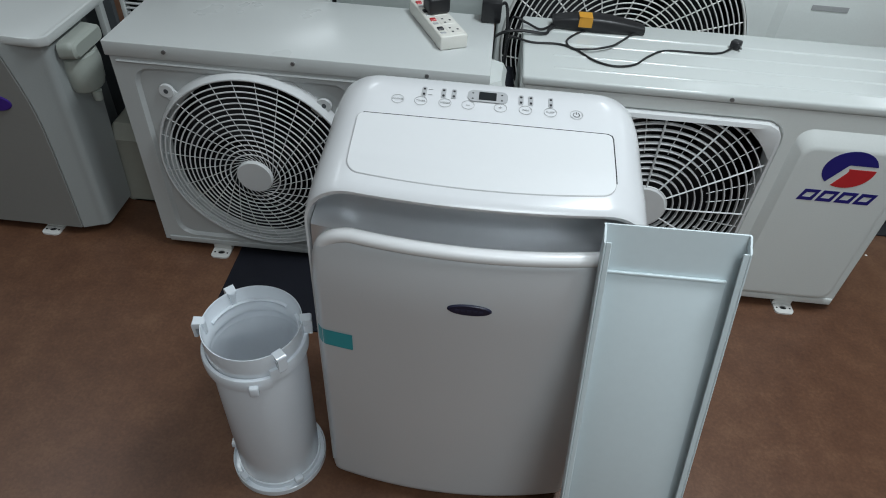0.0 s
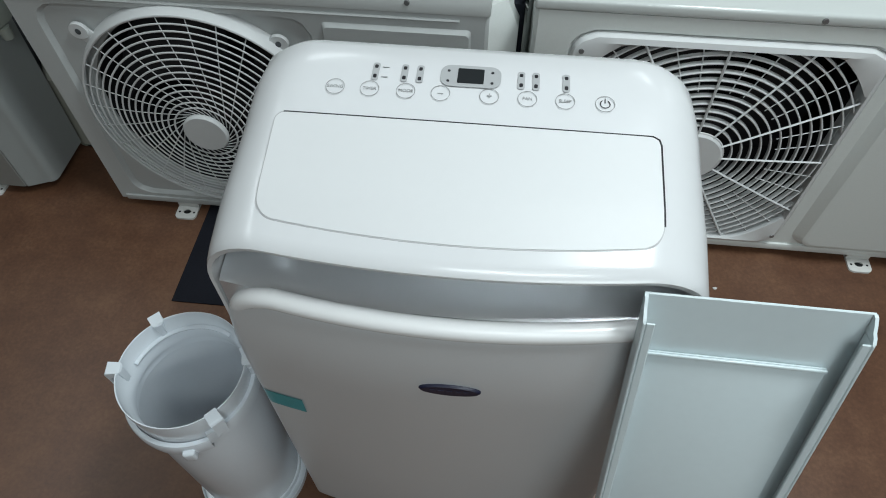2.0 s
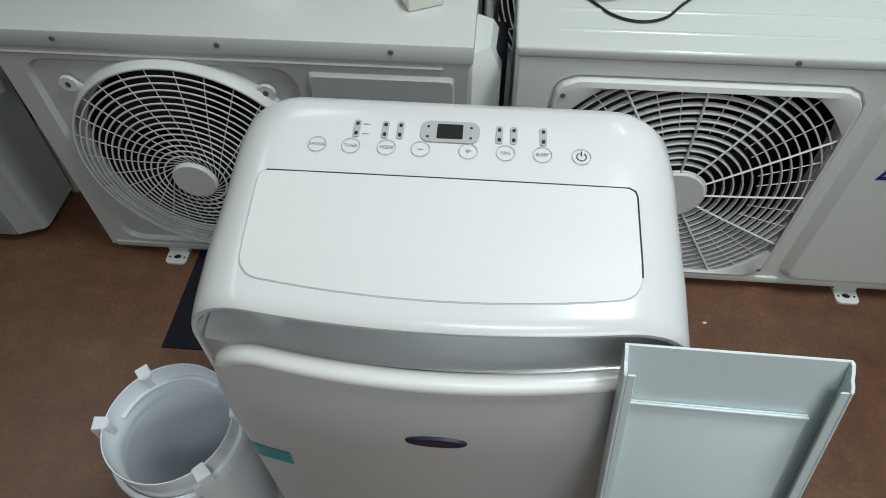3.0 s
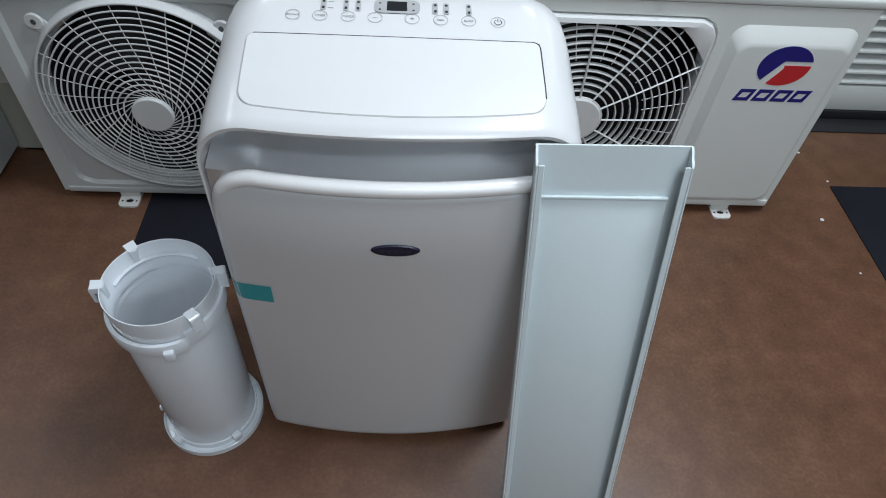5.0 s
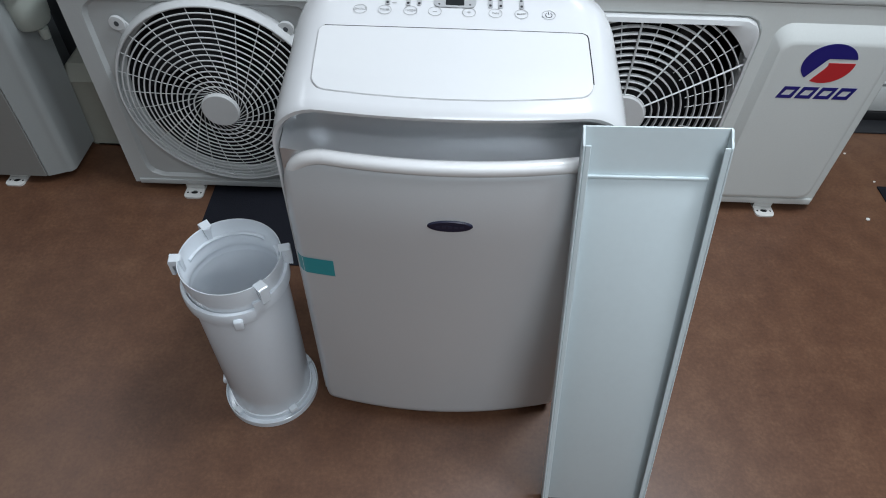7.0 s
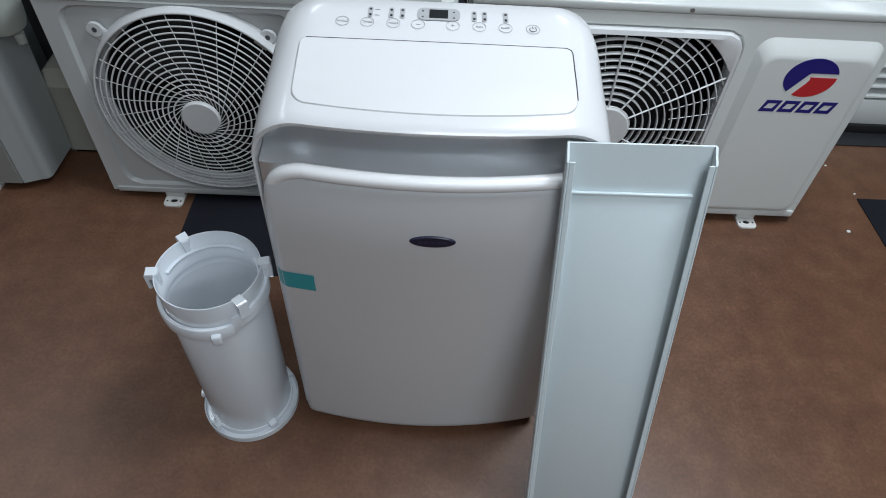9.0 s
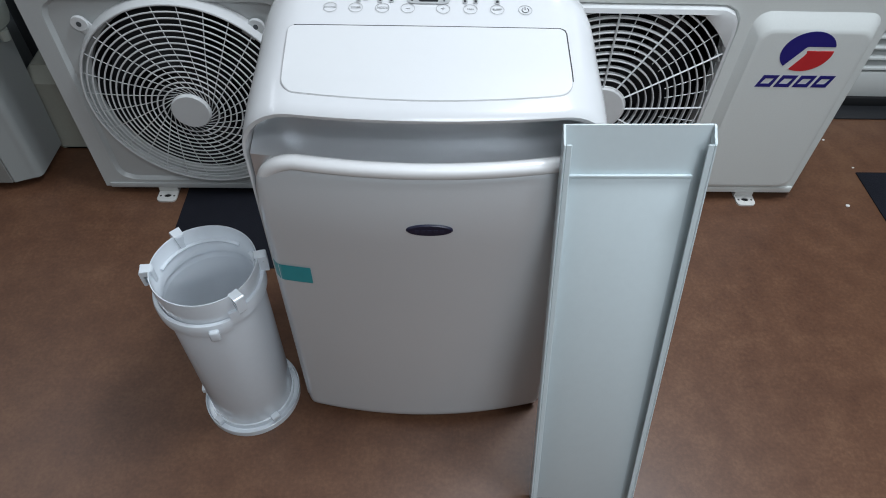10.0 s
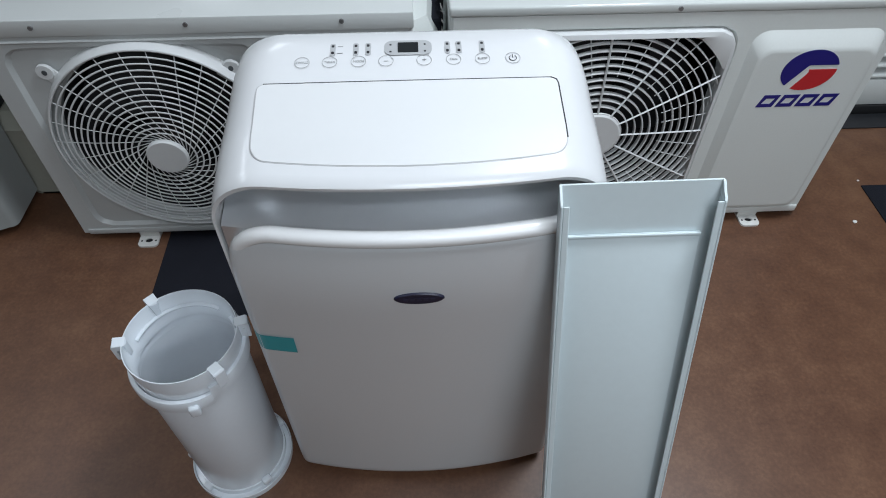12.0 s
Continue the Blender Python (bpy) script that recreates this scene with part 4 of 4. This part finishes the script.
def build_back_units():
    x0, x1, y0, y1 = 0.045, 1.16, 1.965, 2.34
    u = thing("outdoor_unit", (0.6, 2.15, 0), "large pale grey outdoor unit with a wire fan guard standing behind", "outdoor unit", "back row of outdoor units")
    part("casing", casing(x0, x1, y0 + 0.006, y1, 0.03, 0.96), M_CASE, u, "painted steel casing")
    c, R = (0.398, 0.500), 0.337
    ang = fan_angles(c[0], c[1], [(x0, x1, 0.03, 0.93)], 96)
    loops = [ray_rounded(*c, x0, x1, 0.03, 0.93, y0 + 0.008, ang), ray_rounded(*c, x0 + 0.004, x1 - 0.006, 0.034, 0.93, y0, ang), circle(c, R + 0.003, y0, ang), circle(c, R, y0 + 0.05, ang)]
    part("front_plate", loft(loops), M_CASE, u, "pressed front plate", 25)
    part("top_cover", box(x0 - 0.003, x1 + 0.003, y0 - 0.006, y1, 0.93, 0.965, 0.008), M_TOP, u, "top cover")
    shroud(u, (c[0], 0, c[1]), R - 0.003, y0 + 0.02, y0 + 0.2)
    fan_blades(u, (c[0], y0 + 0.12, c[1]), R - 0.04)
    fan_guard(u, (c[0], y0 - 0.006, c[1]), R - 0.004, 0.06, 19, 24, -0.8, 0.03, 0.0022, 0.0022, M_FOOT)
    lo = [rounded(0.775, 1.12, 0.10, 0.90, 0.02, y0 + 0.0005), rounded(0.798, 1.10, 0.12, 0.88, 0.02, y0 - 0.012)]
    panel = part("service_panel", loft(lo, fill_last=True), M_CASE, u, "raised service panel", 20)
    part("name_plate", box(0.86, 0.955, y0 - 0.0135, y0 - 0.0122, 0.672, 0.686, 0.0005, 1), M_PRINT, panel, "grey name plate")
    # a second unit further along, behind
    x0, x1, y0, y1 = -1.060, -0.432, 1.985, 2.30
    v = thing("outdoor_unit", (-0.75, 2.15, 0), "pale outdoor unit with a slatted grille, half hidden behind", "outdoor unit", "back row of outdoor units")
    # black here paints the shade seen between the grille bars
    part("casing", box(x0, x1, y0 + 0.03, y1, 0.03, 0.70, 0.004), M_DARK, v, "inner casing, blackened for the shade behind the grille")
    part("top_cover", box(x0 - 0.003, x1 + 0.003, y0 - 0.006, y1, 0.70, 0.73, 0.006), M_TOP, v, "top cover")
    part("corner_post", box(x0, x0 + 0.012, y0, y0 + 0.029, 0.03, 0.698, 0.002), M_CASE, v, "painted corner post")
    part("front_plate", box(-0.90, x1, y0, y0 + 0.029, 0.03, 0.698, 0.004), M_CASE, v, "pressed front plate")
    for k in range(40):
        z = 0.10 + 0.0145 * k
        part("grille_bar", box(x0 + 0.013, -0.901, y0 + 0.004, y0 + 0.012, z, z + 0.0055, 0.0012, 1), M_GUARD, v)
    single("grey_cabinet", box(-0.426, 0.036, 2.03, 2.40, 0.0, 0.95, 0.006), M_WALL, "plain grey-green cabinet standing behind the units", "cabinet", (-0.1, 2.2, 0))


build_back_units()


def build_louvre_unit():
    x0, x1, y0, y1 = 1.22, 2.5, 1.96, 2.3
    u = thing("louvred_unit", (1.8, 2.1, 0), "white unit with horizontal louvres and a dark plinth", "outdoor unit")
    # dark colour on a white casing stands for shade in the louvre gaps
    part("casing", box(x0, x1, y0 + 0.03, y1, 0.035, 0.9, 0.006), M_SHADE, u, "white casing, coloured dark slate for the shade between louvres")
    part("apron", box(x0, x1, y0, y0 + 0.019, 0.035, 0.128, 0.004), M_TOP, u, "plain white lower apron")
    part("plinth", box(x0 - 0.01, x1, y0 - 0.005, y1 - 0.02, 0.0, 0.034, 0.003), M_DARK, u, "dark plinth")
    for k in range(20):
        z = 0.137 + 0.036 * k
        prof = [(y0 + 0.028, z + 0.010), (y0 + 0.004, z - 0.004), (y0 - 0.002, z + 0.001), (y0 - 0.001, z + 0.006), (y0 + 0.028, z + 0.021)]
        b = bmesh.new()
        a = [b.verts.new((x0 + 0.01, y, q)) for y, q in prof]
        d = [b.verts.new((x1 - 0.01, y, q)) for y, q in prof]
        for i in range(4):
            b.faces.new((a[i], a[i + 1], d[i + 1], d[i]))
        b.faces.new(a), b.faces.new(d)
        part("louvre", b, M_TOP, u)


build_louvre_unit()

# ---- loose things ----
single("floor_mat", box(-0.632, -0.04, 1.252, 1.86, 0.0, 0.004, 0.0015), M_MAT, "thin black rubber mat on the floor under a unit", "mat", (-0.35, 1.55, 0))
single("floor_mat", box(1.298, 2.0, 0.75, 1.630, 0.0, 0.004, 0.0015), M_MAT, "thin black rubber mat lying on the brown floor", "mat", (1.6, 1.2, 0))
single("floor_mat", box(1.16, 2.4, 1.885, 1.953, 0.0, 0.006, 0.002), M_BLADE, "dark strip in front of the louvred unit", "mat", (1.8, 1.92, 0))

single("dark_partition", box(-1.40, -1.068, 1.955, 1.975, 0.0, 0.80, 0.003), M_SHADE, "dark slate sheet standing behind the units", "partition", (-1.0, 1.94, 0))
single("white_post", box(-1.108, -1.090, 1.93, 1.953, 0.0, 0.80, 0.003), M_TOP, "thin white post against a dark sheet", "post", (-0.98, 1.91, 0))
lo = [[Vector((p.x, y, p.z)) for p in rounded(-1.045, -0.862, 0.004, zt, 0.02, 0)] for y, zt in ((1.706, 0.20), (1.700, 0.225), (1.735, 0.262), (1.90, 0.268))]
single("plastic_box", loft(lo, fill_first=True, fill_last=True), M_BEIGE, "cream plastic box on the floor between two units", "box", (-0.96, 1.8, 0))


def build_power_strip():
    near, far = Vector((-0.055, 1.628, 0.6285)), Vector((-0.155, 1.835, 0.6285))
    d = (far - near)
    yaw = math.atan2(-d.x, d.y)
    m = Matrix.Translation(near) @ Matrix.Rotation(yaw, 4, "Z")
    p = thing("power_strip", (0, 0, 0), "white multi-socket power strip with red switches lying on a unit", "power strip", local=m)
    part("body", box(-0.034, 0.034, 0.0, d.length, 0.0, 0.034, 0.004, 3), M_STRIP, p, "white plastic strip body")
    for k in range(4):
        y = 0.030 + 0.052 * k
        s = part("socket", box(-0.008, 0.028, y - 0.019, y + 0.019, 0.0335, 0.0350, 0.0006, 1), M_STRIP, p, "three-pin socket face")
        for dx, dy in ((0.003, -0.010), (0.003, 0.010), (0.019, 0.0)):
            part("pin_hole", box(dx - 0.0025, dx + 0.0025, y + dy - 0.003, y + dy + 0.003, 0.0348, 0.0354), M_INK, s)
        part("switch", box(-0.027, -0.013, y + 0.004, y + 0.018, 0.0335, 0.0375, 0.001, 1), M_RED if k % 2 else M_INK, p, "small rocker switch")
        part("switch_lamp", box(-0.027, -0.014, y - 0.014, y - 0.006, 0.0335, 0.0352, 0.0005, 1), M_PILL, p)
    part("plug", box(-0.022, 0.034, 0.115, 0.165, 0.0352, 0.075, 0.008, 3), M_CORD, p, "black adapter plugged into the strip")


build_power_strip()
single("power_supply", box(0.0, 0.0 + 0.05, 1.79, 1.835, 0.6285, 0.683, 0.005), M_CORD, "black power supply block standing on a unit", "power supply", (0.02, 1.81, 0.6285))


def smooth_path(pts, n=10):
    """A Catmull-Rom curve through points."""
    p = [Vector(q) for q in pts]
    p = [2 * p[0] - p[1]] + p + [2 * p[-1] - p[-2]]
    out = []
    for a, b, c, d in zip(p, p[1:], p[2:], p[3:]):
        for k in range(n):
            t = k / n
            out.append(0.5 * (2 * b + (c - a) * t + (2 * a - 5 * b + 4 * c - d) * t * t + (3 * b - a - 3 * c + d) * t ** 3))
    return out + [p[-2]]


def build_adapter():
    z = 0.6325
    a = thing("laptop_adapter", (0.3, 1.8, z), "black laptop power adapter with an orange label and a coiled cord", "power adapter")
    lo = []
    for t in np.linspace(0, 1, 9):
        x = 0.180 + 0.230 * t
        h = 0.036 * (0.45 + 0.55 * math.sin(math.pi * min(1, 0.15 + 0.8 * t)))
        w = 0.026 * (0.55 + 0.45 * math.sin(math.pi * min(1, 0.12 + 0.8 * t)))
        lo.append([Vector((x, 1.803 + p.x, z + p.z)) for p in rounded(-w, w, 0.0, h, 0.008, 0, 3)])
    body = part("brick", loft(lo, fill_first=True, fill_last=True), M_CORD, a, "black adapter body")
    b = box(0.243, 0.276, 1.7755, 1.813, z + 0.0335, z + 0.0378)
    box(0.243, 0.276, 1.7745, 1.7775, z + 0.014, z + 0.0378, bm=b)
    part("label", b, M_LABEL, body, "orange label")
    r = 0.0027
    zz = z + r
    cord = [(0.405, 1.80, zz + 0.01), (0.37, 1.77, zz), (0.345, 1.735, zz), (0.318, 1.695, zz + 0.005), (0.27, 1.668, zz + 0.006), (0.225, 1.675, zz), (0.213, 1.712, zz), (0.235, 1.755, zz), (0.262, 1.78, zz)]
    part("cord", sweep(smooth_path(cord, 8), r, 7), M_CORD, a, "looped black cord")
    cord = [(0.085, 1.70, zz + 0.004), (0.13, 1.69, zz), (0.19, 1.693, zz), (0.232, 1.672, zz), (0.272, 1.622, zz), (0.318, 1.602, zz), (0.365, 1.618, zz), (0.405, 1.668, zz), (0.45, 1.707, zz), (0.53, 1.712, zz), (0.585, 1.722, zz), (0.622, 1.752, zz + 0.004)]
    part("cord", sweep(smooth_path(cord, 8), r, 7), M_CORD, a, "long black cord")
    b = box(-0.012, 0.012, -0.012, 0.014, 0.0, 0.020, 0.005, 3)
    b.transform(Matrix.Translation((0.630, 1.762, z)) @ Matrix.Rotation(radians(-35), 4, "Z"))
    plug = part("plug", b, M_CORD, a, "angled black plug")
    part("plug_tip", box(0.636, 0.640, 1.742, 1.752, z + 0.006, z + 0.010), M_SCREW, plug, "metal plug tip")


build_adapter()


def cable(name, pts, r, label):
    b = sweep(smooth_path(pts, 8), r, 7)
    single(name, b, M_CORD, label, "cable", pts[0])


cable("power_cable", [(0.045, 1.82, 0.668), (0.062, 1.83, 0.663), (0.070, 1.81, 0.60), (0.073, 1.76, 0.45), (0.080, 1.72, 0.25), (0.078, 1.74, 0.02)], 0.004, "black cable hanging down between two units")
cable("power_cable", [(0.085, 1.70, 0.640), (0.072, 1.705, 0.625), (0.068, 1.72, 0.50), (0.070, 1.75, 0.30), (0.072, 1.73, 0.02)], 0.004, "black cable hanging down between two units")
cable("power_cable", [(0.072, 1.79, 0.60), (0.080, 1.79, 0.650), (0.115, 1.785, 0.642), (0.150, 1.765, 0.6365), (0.178, 1.790, 0.640), (0.190, 1.806, 0.648)], 0.003, "short black cable lying beside an adapter")
cable("power_cable", [(0.04, 1.76, 0.61), (0.06, 1.73, 0.636), (0.10, 1.735, 0.642), (0.16, 1.742, 0.6368), (0.175, 1.775, 0.6368), (0.205, 1.80, 0.642)], 0.004, "short black cable across the gap")
b = box(0.052, 0.096, 1.62, 1.72, 0.002, 0.555, 0.006)
single("dark_bag", b, M_MAT, "dark folded bag standing in the gap between two units", "bag", (0.07, 1.67, 0))

rng = random.Random(4)
for x, y, r in ((1.215, 1.491, 0.006), (1.262, 1.78, 0.004), (1.30, 1.652, 0.004), (0.585, 1.41, 0.005), (1.24, 1.30, 0.003)):
    b = bmesh.new()
    bmesh.ops.create_icosphere(b, subdivisions=1, radius=r, matrix=Matrix.Translation((x, y, r * 0.45)) @ Matrix.Diagonal((1.2, 0.9, 0.55, 1)))
    for v in b.verts:
        v.co += Vector((rng.uniform(-1, 1), rng.uniform(-1, 1), 0)) * r * 0.2
    single("crumb", b, M_CRUMB, "tiny white crumb lying on the floor", "crumb", (x, y, 0), group="crumbs on the floor")
